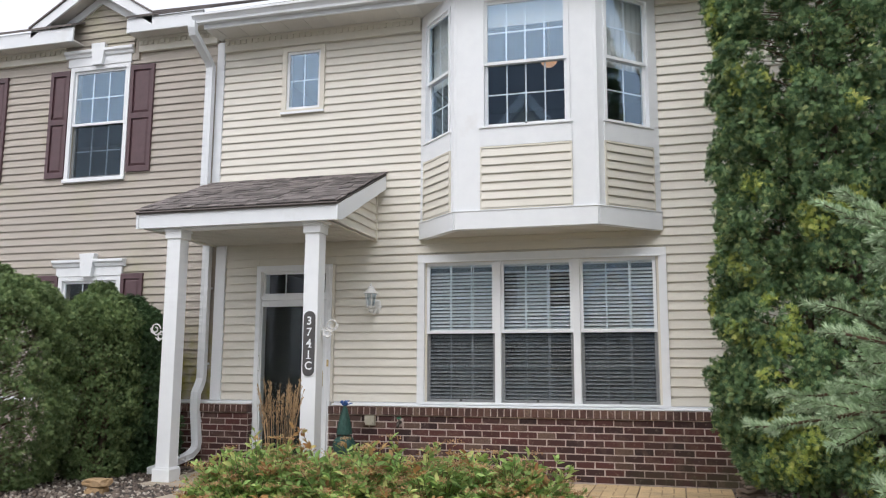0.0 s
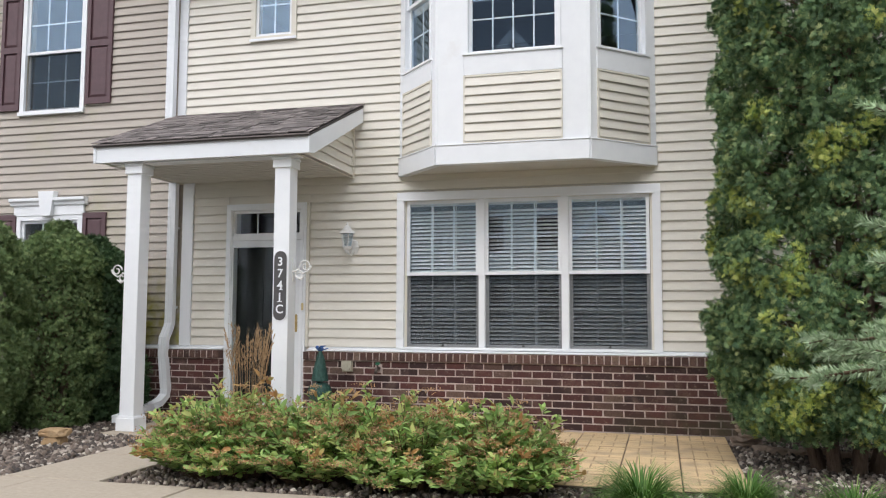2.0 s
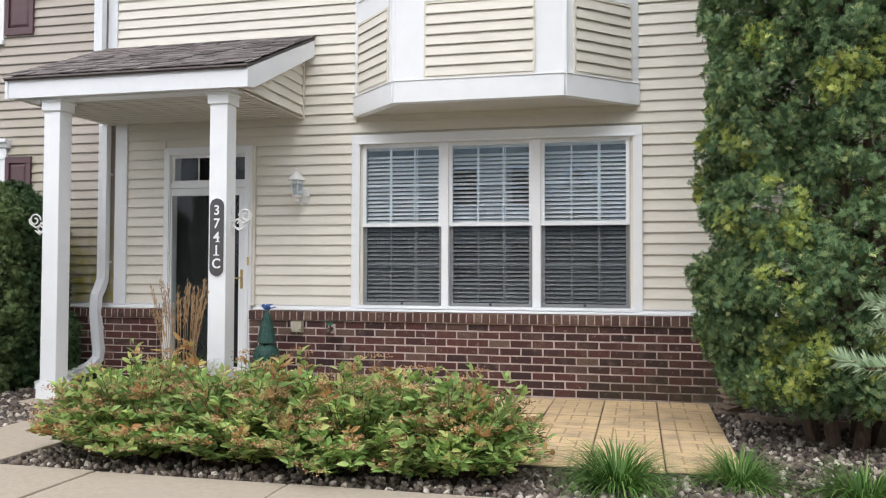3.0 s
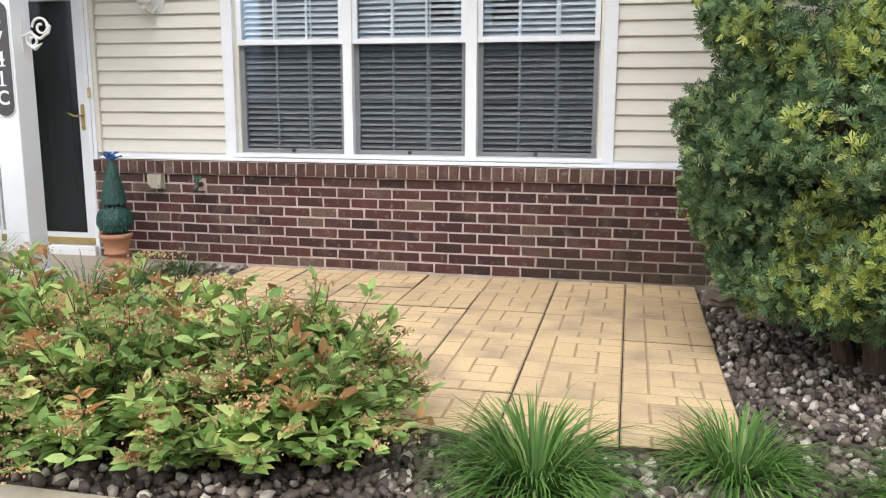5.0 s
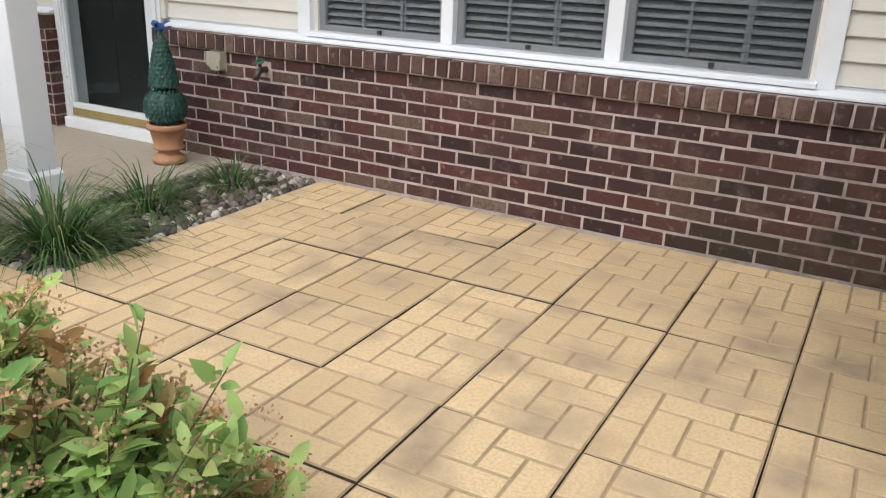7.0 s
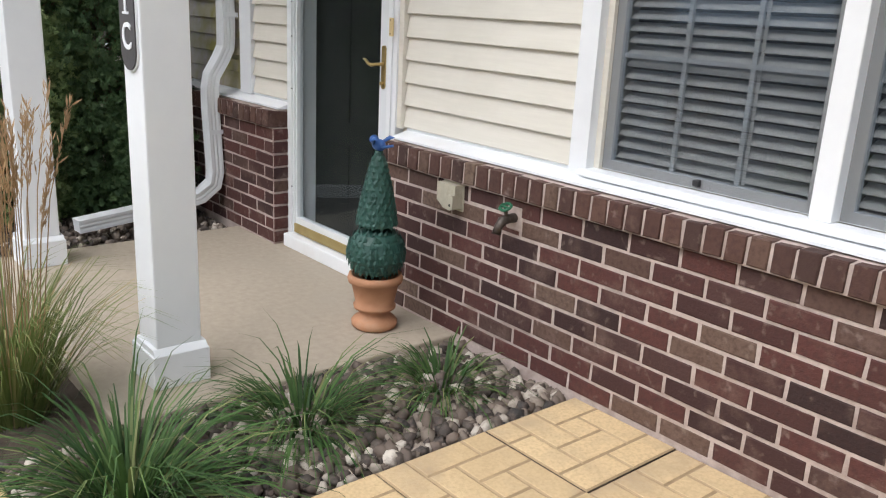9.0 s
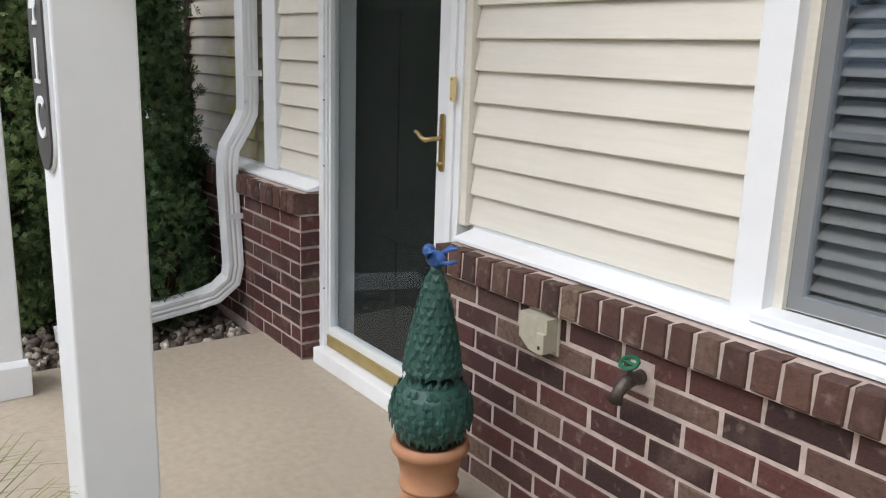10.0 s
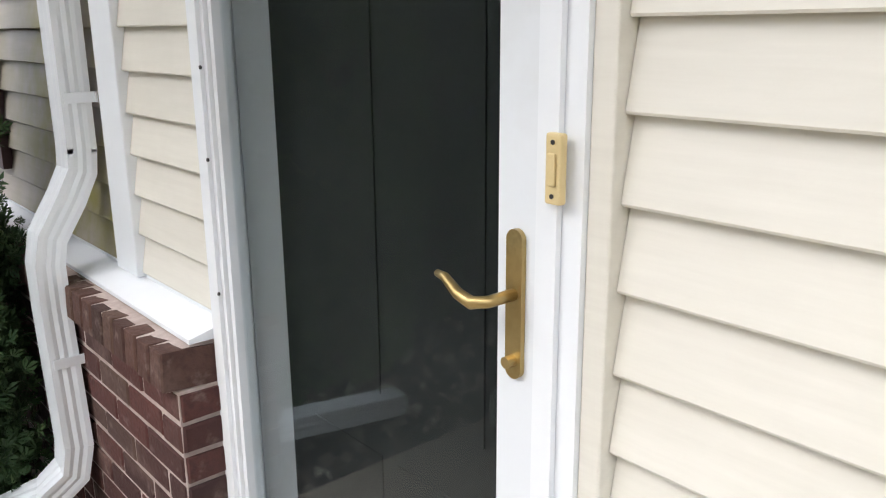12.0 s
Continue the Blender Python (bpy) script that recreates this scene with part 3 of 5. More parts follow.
# ---- windows ----
def sash(parent, x0, x1, z0, z1, y, cols, rows, rail=0.035, name="sash", screen=False, glass=None):
    """One sash: rails, glass and thin bars, in the xz plane with its face at y."""
    s = part(name, holed(x0, x1, z0, z1, [(x0 + rail, x1 - rail, z0 + rail, z1 - rail)], y, y + 0.03), WHITE, parent)
    g = part("pane", box(x0 + rail, x1 - rail, y + 0.012, y + 0.016, z0 + rail, z1 - rail), glass or GLASS, s)
    g.visible_shadow = False
    a, b, c, d = x0 + rail, x1 - rail, z0 + rail, z1 - rail
    for i in range(1, cols):
        x = a + (b - a) * i / cols
        part("glazing_bar", box(x - 0.008, x + 0.008, y + 0.018, y + 0.026, c, d), WHITE, s)
    for k in range(1, rows):
        z = c + (d - c) * k / rows
        part("glazing_bar", box(a, b, y + 0.0185, y + 0.0255, z - 0.008, z + 0.008), WHITE, s)
    if screen:
        sc = part("screen", box(x0 + 0.002, x1 - 0.002, y - 0.006, y - 0.005, z0 + 0.004, z1 - 0.036), SCREEN, s)
        sc.visible_shadow = False
    return s


def hung(parent, x0, x1, z0, z1, y, cols, rows, meet=0.5, low_bars=True, low_screen=True, glass=None):
    """A double-hung pair: upper sash outside, lower sash set back behind its screen."""
    zm = z0 + (z1 - z0) * meet
    sash(parent, x0, x1, zm - 0.02, z1, y + 0.012, cols, rows, glass=glass)
    sash(parent, x0, x1, z0, zm + 0.015, y + 0.045, cols if low_bars else 1, rows if low_bars else 1, screen=low_screen, glass=glass)
    part("latch", box((x0 + x1) / 2 - 0.012, (x0 + x1) / 2 + 0.012, y + 0.025, y + 0.044, z0 + 0.012, z0 + 0.034, 0.003), BLACK, parent)


def blind(x0, x1, z0, z1, y):
    b = thing("window_blind", "white slatted blind half open behind the window", "blind", ((x0 + x1) / 2, y, z0), group="blinds in the triple window")
    w = (x1 - x0) / 2 - 0.006
    part("head_rail", box(-w, w, -0.025, 0.025, z1 - z0 - 0.05, z1 - z0), BLIND, b)
    n = int((z1 - z0 - 0.1) / 0.041)
    me = None
    for i in range(n):
        if me is None:
            s = part("slat", prism([(-0.0225, -0.0155), (-0.002, 0.0005), (0.0205, 0.0125), (0.0205, 0.015), (-0.002, 0.0032), (-0.0225, -0.0128)], "x", -w, w), BLIND, b)
            me = s.data
        else:
            s = new("slat", me)
            s.parent = b
        s.location = (0, 0, 0.05 + i * 0.041)
    part("bottom_rail", box(-w, w, -0.022, 0.022, 0.004, 0.024, 0.003), BLIND, b)
    for x in (-w * 0.33, w * 0.36):
        part("cord_tape", box(x - 0.006, x + 0.006, -0.027, -0.0255, 0.02, z1 - z0 - 0.03), BLIND, b)
    return b


triple = tagged(thing("window_1", "white triple double-hung window with blinds behind it", "window", (0, 0, 0)), kind="structure")
x0, x1, z0, z1 = TRIPLE
part("casing", holed(x0, x1, z0 - 0.004, z1, [(x0 + 0.085, x1 - 0.085, z0 + 0.02, z1 - 0.085)], YS - 0.022, YC), WHITE, triple)
part("head_flashing", box(x0 + 0.07, x1 - 0.07, YS - 0.04, YS - 0.024, z1 - 0.10, z1 - 0.082, 0.003), WHITE, triple)
part("sill", box(x0 + 0.07, x1 - 0.07, YS - 0.05, YS + 0.03, z0 + 0.004, z0 + 0.03, 0.004), WHITE, triple)
LIGHTS = ((-2.83, -2.01), (-1.94, -1.115), (-1.035, -0.205))
for a, b in ((LIGHTS[0][1], LIGHTS[1][0]), (LIGHTS[1][1], LIGHTS[2][0])):
    part("mullion", box(a, b, YS - 0.012, YC + 0.08, z0 + 0.03, z1 - 0.085, 0.004), WHITE, triple)
for a, b in LIGHTS:
    hung(triple, a, b, z0 + 0.03, z1 - 0.10, YS - 0.004, 3, 2, 0.5, low_bars=True)
    blind(a + 0.02, b - 0.02, z0 + 0.04, z1 - 0.10, YC + 0.085)

small = tagged(thing("window_2", "small white upstairs window with four panes", "window"), kind="structure")
x0, x1, z0, z1 = SMALL
part("casing", holed(x0, x1, z0, z1, [(x0 + 0.06, x1 - 0.06, z0 + 0.06, z1 - 0.06)], YS - 0.02, YC), FRIEZE, small)
part("sill", box(x0 - 0.01, x1 + 0.01, YS - 0.035, YS - 0.021, z0 + 0.0, z0 + 0.03, 0.003), WHITE, small)
sash(small, x0 + 0.06, x1 - 0.06, z0 + 0.06, z1 - 0.06, YS + 0.005, 2, 2)


def lintel(parent, x0, x1, z):
    """A classical head: frieze board, stepped cornice and a keystone."""
    xm = (x0 + x1) / 2
    part("head_board", box(x0 + 0.06, x1 - 0.06, YS - 0.03, YC, z, z + 0.14, 0.004), WHITE, parent)
    for s in ((x0 + 0.02, xm - 0.10), (xm + 0.10, x1 - 0.02)):
        part("cornice", prism([(YS - 0.034, z + 0.12), (YS - 0.05, z + 0.13), (YS - 0.06, z + 0.165), (YS - 0.085, z + 0.185), (YS - 0.085, z + 0.22), (YC, z + 0.22), (YC, z + 0.12)], "x", *s), WHITE, parent)
    part("keystone", prism([(xm - 0.075, z - 0.01), (xm + 0.075, z - 0.01), (xm + 0.115, z + 0.30), (xm - 0.115, z + 0.30)], "y", YS - 0.085, YC), WHITE, parent)


def shutter(x0, x1, z0, z1):
    s = thing("shutter", "plum panelled vinyl shutter beside the window", "shutter", (x0, YS - 0.03, z0), group="shutters of the adjoining house")
    w, h = x1 - x0, z1 - z0
    m = h * 0.52
    part("frame", holed(0, w, 0, h, [(0.05, w - 0.05, 0.08, m - 0.04), (0.05, w - 0.05, m + 0.04, h - 0.07)], 0, 0.035), SHUTTER, s)
    for a, b in ((0.08, m - 0.04), (m + 0.04, h - 0.07)):
        bm = bmesh.new()
        lo = [bm.verts.new(p) for p in ((0.05, 0.024, a), (w - 0.05, 0.024, a), (w - 0.05, 0.024, b), (0.05, 0.024, b))]
        hi = [bm.verts.new(p) for p in ((0.085, 0.008, a + 0.035), (w - 0.085, 0.008, a + 0.035), (w - 0.085, 0.008, b - 0.035), (0.085, 0.008, b - 0.035))]
        bm.faces.new(hi)
        for i in range(4):
            bm.faces.new((lo[i], lo[(i + 1) % 4], hi[(i + 1) % 4], hi[i]))
        part("panel", bm, SHUTTER, s)
    return s


def neighbour_window(name, rect, cols, rows, label, glass=None):
    w = tagged(thing(name, label, "window"), kind="structure")
    x0, x1, z0, z1 = rect
    part("casing", holed(x0, x1, z0, z1, [(x0 + 0.06, x1 - 0.06, z0 + 0.06, z1 - 0.06)], YS - 0.02, YC), WHITE, w)
    part("sill", box(x0 - 0.01, x1 + 0.01, YS - 0.045, YS - 0.021, z0, z0 + 0.05, 0.004), WHITE, w)
    hung(w, x0 + 0.06, x1 - 0.06, z0 + 0.06, z1 - 0.06, YS, cols, rows, glass=glass)
    lintel(w, x0 - 0.1, x1 + 0.08, z1)
    return w


neighbour_window("window_3", NB_UP, 3, 2, "white double-hung window with keystone head and plum shutters")
neighbour_window("window_4", NB_LOW, 3, 2, "white ground floor window with keystone head behind the hedge", STORMGLASS)
shutter(-8.40, -8.09, 3.80, 5.34)
shutter(-7.09, -6.72, 3.82, 5.32)
shutter(-9.50, -9.15, 3.80, 5.34)
shutter(-8.40, -8.05, 0.95, 2.44)
shutter(-7.05, -6.72, 0.95, 2.44)

# dormer gable over the neighbour's window
dormer = tagged(thing("dormer", "small gabled dormer with white rake boards", "dormer"), kind="structure")
DX, DZ, DW = -7.60, 6.52, 0.98
part("gable_wall", prism([(DX - 0.56, 5.40), (DX + 0.62, 5.40), (DX + 0.62, 5.95), (DX, DZ - 0.1), (DX - 0.56, 5.95)], "y", YS - 0.02, YC + 0.05), TAUPE, dormer)
for k in range(9):
    z = 5.56 + k * EXPO
    half = min(0.56, max(0.0, (DZ - 0.12 - z - EXPO) / 0.62))
    if half > 0.05:
        part("siding_plank", plank(DX - half, DX + half, z, y=YS - 0.045), TAUPE, dormer)
for s in (-1, 1):
    part("rake_board", prism([(DX, DZ), (DX + s * DW, DZ - 0.60), (DX + s * DW, DZ - 0.75), (DX, DZ - 0.15)], "y", YS - 0.28, YS - 0.25), WHITE, dormer)
    part("rake_return", prism([(DX + s * 0.98, 5.75), (DX + s * 0.98, 5.80), (DX + s * 0.70, 5.955), (DX + s * 0.70, 5.75)], "y", YS - 0.249, YS - 0.225), WHITE, dormer)
    part("rake_trim", prism([(DX, DZ - 0.14), (DX + s * 0.66, DZ - 0.54), (DX + s * 0.66, DZ - 0.66), (DX, DZ - 0.26)], "y", YS - 0.07, YS - 0.03), WHITE, dormer)
    part("rake_soffit", prism([(DX, DZ - 0.10), (DX + s * DW, DZ - 0.70), (DX + s * DW, DZ - 0.715), (DX, DZ - 0.115)], "y", YS - 0.25, YS), SOFFIT, dormer)
    part("dormer_roof", prism([(DX, DZ + 0.03), (DX + s * (DW + 0.03), DZ - 0.59), (DX + s * (DW + 0.03), DZ - 0.612), (DX, DZ + 0.005)], "y", YS - 0.30, 11.0), SHINGLE, dormer)

# ---- bay ----
bay = tagged(thing("bay_window", "white canted bay window with cream siding panels", "bay window"), kind="structure")
BF, BX = 8.72, (-2.335, -0.755)
BW = (-2.92, -0.12)
plan = [(BW[0], YS), (BX[0], BF), (BX[1], BF), (BW[1], YS)]
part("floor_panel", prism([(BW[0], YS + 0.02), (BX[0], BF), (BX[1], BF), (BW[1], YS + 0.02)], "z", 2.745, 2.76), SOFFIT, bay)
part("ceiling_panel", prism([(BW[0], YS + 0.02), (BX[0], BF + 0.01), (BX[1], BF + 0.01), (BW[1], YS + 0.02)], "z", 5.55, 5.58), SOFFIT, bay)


def bay_side(p, q, post_a, post_b, cols):
    """One face of the bay between two plan corners, drawn along x and turned into place."""
    p, q = Vector((*p, 0)), Vector((*q, 0))
    n = (q - p).length
    ang = math.degrees(math.atan2(q.y - p.y, q.x - p.x))
    f = part("face", holed(0, n, 2.73, 5.56, [(post_a, n - post_b, 3.87, 5.36)], 0.0, 0.07), WHITE, bay)
    f.matrix_basis = pose(p.x, p.y, 0, 0, 0, ang)
    part("skirt_board", box(0.004, n - 0.004, -0.018, -0.001, 2.728, 2.925, 0.004), WHITE, f)
    part("skirt_ledge", box(0.0, n, -0.026, -0.001, 2.925, 2.938, 0.003), WHITE, f)
    part("apron", box(post_a - 0.045, n - post_b + 0.045, -0.014, -0.001, 3.655, 3.862, 0.004), WHITE, f)
    part("sill", box(post_a - 0.055, n - post_b + 0.055, -0.03, -0.001, 3.862, 3.885, 0.003), WHITE, f)
    part("siding_frame", holed(post_a - 0.045, n - post_b + 0.045, 2.94, 3.65, [(post_a - 0.025, n - post_b + 0.025, 2.955, 3.63)], -0.02, -0.001), FRIEZE, f)
    for k in range(7):
        z = 2.956 + k * 0.0965
        part("siding_plank", plank(post_a - 0.025, n - post_b + 0.025, z, 0.0965, -0.021), CREAM, f)
    part("window_trim", holed(post_a - 0.03, n - post_b + 0.03, 3.886, 5.40, [(post_a, n - post_b, 3.887, 5.36)], -0.016, -0.001), WHITE, f)
    hung(f, post_a, n - post_b, 3.885, 5.36, 0.0, cols, 2, 0.5, low_screen=False)
    if cols == 2:
        part("curtain", prism([(post_a - 0.02 + i * (n - post_a - post_b + 0.04) / 16, 0.11 + 0.012 * (i % 2)) for i in range(17)] + [(n - post_b + 0.02, 0.128), (post_a - 0.02, 0.128)], "z", 4.55, 5.4), FABRIC, f, "white gathered curtain")
    return f


bay_side(plan[0], plan[1], 0.14, 0.13, 2)
bay_side(plan[1], plan[2], 0.34, 0.31, 4)
bay_side(plan[2], plan[3], 0.14, 0.14, 2)
for i, x in enumerate(BX):
    part("corner_strip", box(x - 0.02, x + 0.02, BF - 0.004, BF + 0.03, 2.94, 5.5, 0.008), WHITE, bay)
part("roof_edge", prism([(BW[0] - 0.3, YS + 0.03), (BX[0] - 0.15, BF - 0.3), (BX[1] + 0.15, BF - 0.3), (BW[1] + 0.3, YS + 0.03)], "z", 5.60, 5.76), TRIM, bay)
cl = thing("ceiling_lamp", "amber glass ceiling lamp bowl in the upstairs room", "lamp", (-1.41, 9.75, 4.97))
part("bowl", lathe([(0.0, -0.08), (0.05, -0.055), (0.09, -0.02), (0.105, 0.02), (0.10, 0.02), (0.08, -0.01), (0.0, -0.06)][1:-1], 24), AMBER, cl, smooth=True)
part("rod", tube([(0, 0, -0.03), (0, 0, 0.55)], 0.008), BRASS, cl)
for a, b in ((-1.98, -1.08),):
    sh = thing("roller_shade", "white roller shade drawn down at the bay window", "blind", ((a + b) / 2, BF + 0.14, 5.10))
    part("cloth", box(-(b - a) / 2, (b - a) / 2, 0, 0.004, 0, 0.3), FABRIC, sh)
    part("roller", tube([(-(b - a) / 2, 0.02, 0.3), ((b - a) / 2, 0.02, 0.3)], 0.02), FABRIC, sh)
# ---- porch ----
porch = tagged(thing("porch_roof", "shed porch roof with dark shingles and white fascia", "porch roof"), kind="structure")
PX0, PX1, PY, PZ = -5.79, -3.36, 7.84, 2.74
slope = (3.60 - 2.95) / (YS - (PY - 0.03))
part("front_fascia", box(PX0 + 0.02, PX1 - 0.02, PY, PY + 0.03, PZ, PZ + 0.185, 0.004), TRIM, porch)
part("frieze_beam", box(PX0 + 0.16, PX1 - 0.16, PY + 0.06, PY + 0.22, PZ - 0.01, PZ + 0.10, 0.004), TRIM, porch)
part("deck", prism([(PY - 0.02, 2.925), (YS + 0.0, 2.925 + slope * (YS - PY + 0.02)), (YS, 2.90 + slope * (YS - PY + 0.02)), (PY - 0.02, 2.90)], "x", PX0, PX1), SHINGLE, porch)
part("drip_edge", box(PX0 - 0.005, PX1 + 0.005, PY - 0.035, PY - 0.021, 2.916, 2.93), SHINGLE, porch)
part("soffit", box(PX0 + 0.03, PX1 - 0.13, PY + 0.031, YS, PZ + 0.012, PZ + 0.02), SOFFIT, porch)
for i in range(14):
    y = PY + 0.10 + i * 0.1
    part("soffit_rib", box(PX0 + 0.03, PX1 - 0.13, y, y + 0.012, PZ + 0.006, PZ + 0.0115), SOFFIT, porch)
for x, s in ((PX1 - 0.13, 1), (PX0 + 0.13, -1)):
    a, b = (x - 0.02, x) if s > 0 else (x, x + 0.02)
    part("side_wall", prism([(PY + 0.06, PZ), (YS, PZ), (YS, 2.9 + slope * (YS - PY)), (PY + 0.06, 2.9)], "x", a, b), CREAM, porch)
    for k in range(7):
        z = PZ + 0.02 + k * EXPO
        y0 = max(PY + 0.08, PY + (z + EXPO - 2.86) / slope)
        if YS - y0 > 0.06:
            bm = plank(y0, YS - 0.03, z, y=0.0)
            for v in bm.verts:
                px, py, pz = v.co
                v.co = (x - s * py + s * 0.018, px, pz)
            part("siding_plank", bm, CREAM, porch)
    part("corner_trim", box(x - 0.004 if s > 0 else x - 0.03, x + 0.03 if s > 0 else x + 0.004, YS - 0.03, YS - 0.006, PZ, 3.40), FRIEZE, porch)
    xr = (PX1 - 0.03, PX1) if s > 0 else (PX0, PX0 + 0.03)
    part("rake_board", prism([(PY - 0.01, 2.90), (YS, 2.90 + slope * (YS - PY + 0.01)), (YS, 2.74 + slope * (YS - PY)), (PY + 0.12, PZ + 0.02), (PY - 0.01, PZ)], "x", *xr), TRIM, porch)
    part("rake_soffit", prism([(PY + 0.03, PZ + 0.04), (YS, 2.80 + slope * (YS - PY)), (YS, 2.81 + slope * (YS - PY)), (PY + 0.03, PZ + 0.05)], "x", *((x, PX1 - 0.03) if s > 0 else (PX0 + 0.03, x))), TRIM, porch)

# shingles in courses, each tab a piece
rng = random.Random(4)
length = math.hypot(YS - PY + 0.03, slope * (YS - PY + 0.03))
ang = math.atan(slope)
rows = 13
step = length / rows
tabs = []
for w in (0.11, 0.15, 0.19, 0.24):
    tabs.append((w, mesh_of(box(0, w - 0.003, 0, step * 1.25, 0.0, 0.008), "shingle", SHINGLE)))
for r in range(rows):
    x = PX0 - 0.012
    first = True
    while x < PX1:
        w, me = tabs[rng.randrange(4)]
        if first and r % 2:
            w, me = tabs[0]
        first = False
        if x + w > PX1 + 0.012:
            w = PX1 + 0.012 - x
            me = mesh_of(box(0, w - 0.003, 0, step * 1.25, 0.0, 0.006), "shingle", SHINGLE)
        if w > 0.01:
            s = new("shingle", me)
            d = r * step
            lift = 0.002 + rng.choice((0.0, 0.0, 0.004, 0.008))
            s.matrix_basis = pose(x, PY - 0.035 + d * math.cos(ang), 2.927 + d * math.sin(ang) + 0.008 + lift, math.degrees(ang) - 1.6, 0, 0)
            s.parent = porch
        x += w


def post(x, y, label):
    p = thing("porch_post", label, "post", (x, y, 0.0), group="porch posts")
    part("shaft", box(-0.084, 0.084, -0.084, 0.084, 0.15, PZ - 0.01, 0.006), WHITE, p)
    part("base", box(-0.106, 0.106, -0.106, 0.106, 0.0, 0.13, 0.004), WHITE, p)
    part("base_cap", prism([(-0.106, 0.13), (0.106, 0.13), (0.087, 0.152), (-0.087, 0.152)], "y", -0.099, 0.099), WHITE, p)
    part("capital", box(-0.102, 0.102, -0.102, 0.102, PZ - 0.115, PZ + 0.002, 0.008), WHITE, p)
    part("neck_mould", box(-0.11, 0.11, -0.11, 0.11, PZ - 0.035, PZ - 0.011, 0.006), WHITE, p)
    return p


post(-3.69, 8.03, "white square porch post beside the walkway")
post(-5.35, 8.0, "white square porch post beside the hedge")


def scroll_hook(x, y, z, s):
    """A wrought-iron scroll bracket on a post."""
    h = thing("scroll_bracket", "white wrought iron scroll bracket on the porch post", "bracket", (x, y, z), group="scroll brackets")

    def spiral(cx, cz, r, a0, turns, k=1):
        return [(s * (cx + r * (1 - t * 0.75) * math.cos(a0 + k * t * turns * 6.283)), 0, cz + r * (1 - t * 0.75) * math.sin(a0 + k * t * turns * 6.283)) for t in [i / 20 for i in range(21)]]
    part("back_bar", box(-0.006, 0.006, -0.004, 0.004, -0.09, 0.09), IRON, h)
    part("upper_scroll", tube(spiral(0.11, 0.025, 0.05, 3.14, 1.3, -1), 0.006), IRON, h)
    part("lower_scroll", tube(spiral(0.06, -0.035, 0.04, 1.57, 1.2), 0.006), IRON, h)
    part("arm", tube([(0, 0, -0.02), (s * 0.05, 0, 0.0), (s * 0.10, 0, -0.03), (s * 0.15, 0, 0.0), (s * 0.16, 0, 0.03), (s * 0.14, 0, 0.035)], 0.007), IRON, h)
    h.scale = (1.25, 1.25, 1.25)
    part("leaf", tube([(s * 0.02, 0, -0.05), (s * 0.07, 0, -0.075), (s * 0.11, 0, -0.05)], [0.004, 0.012, 0.003]), IRON, h)


scroll_hook(-5.434, 7.99, 1.60, -1)
scroll_hook(-3.606, 8.03, 1.62, 1)

# house number
plaque = thing("house_number_plaque", "dark oval house number plaque with white numerals", "sign", (-3.69, 7.9455, 1.46))


def oval(w, h, r=0.5, n=10):
    pts = []
    for sx, sz, a0 in ((1, 1, 0), (-1, 1, 90), (-1, -1, 180), (1, -1, 270)):
        for i in range(n + 1):
            a = radians(a0 + 90 * i / n)
            pts.append((w * math.cos(a), sz * (h - w * 0.95) + w * 1.0 * math.sin(a)))
    return pts


part("border", prism(oval(0.072, 0.34), "y", -0.006, 0.0), WHITE, plaque, "thin white rim")
part("plate", prism(oval(0.066, 0.334), "y", -0.011, -0.0065), PLAQUE, plaque)
for i, ch in enumerate("3741C"):
    cu = bpy.data.curves.new("numeral", "FONT")
    cu.body, cu.size, cu.extrude, cu.align_x, cu.align_y = ch, 0.118, 0.0015, "CENTER", "CENTER"
    cu.offset = 0.002
    tmp = new("numeral", cu)
    bpy.context.view_layer.update()
    me = bpy.data.meshes.new_from_object(tmp.evaluated_get(bpy.context.evaluated_depsgraph_get()))
    bpy.data.objects.remove(tmp)
    me.materials.clear()
    me.materials.append(WHITE)
    ob = new("numeral", me)
    ob.parent = plaque
    ob.matrix_basis = pose(0, -0.0135, 0.232 - i * 0.116, 90, 0, 0)
    tagged(ob, "white numeral")
    if ch in "14":
        # foot serif
        at, w = (0.0, 0.026) if ch == "1" else (0.012, 0.02)
        part("serif", box(at - w, at + w, -0.015, -0.012, 0.232 - i * 0.116 - 0.043, 0.232 - i * 0.116 - 0.035), WHITE, plaque)

# ---- door ----
door = tagged(thing("door_1", "white storm door with dark glass before the entry door", "door"), kind="structure")
dx0, dx1, dz1 = DOOR[0], DOOR[1] - 0.035, DOOR[3]
IN0, IN1 = dx0 + 0.075, dx1 - 0.072
part("casing", holed(dx0, dx1, 0.0, dz1, [(IN0, IN1, -0.1, dz1 - 0.075)], YS - 0.03, YC + 0.01), WHITE, door)
part("casing_bead", holed(dx0 + 0.03, dx1 - 0.03, 0.0, dz1 - 0.03, [(IN0 - 0.012, IN1 + 0.012, -0.1, dz1 - 0.065)], YS - 0.04, YS - 0.031), WHITE, door)
part("siding_channel", box(dx1, dx1 + 0.034, YS - 0.022, YC, 0.815, dz1, 0.003), CREAM, door)
part("jamb", holed(IN0 - 0.02, IN1 + 0.02, 0.0, dz1 - 0.055, [(IN0, IN1, -0.1, dz1 - 0.076)], YC + 0.012, YC + 0.16), WHITE, door)
part("transom_bar", box(IN0, IN1, YS - 0.02, YC + 0.15, 2.045, 2.10, 0.004), WHITE, door)
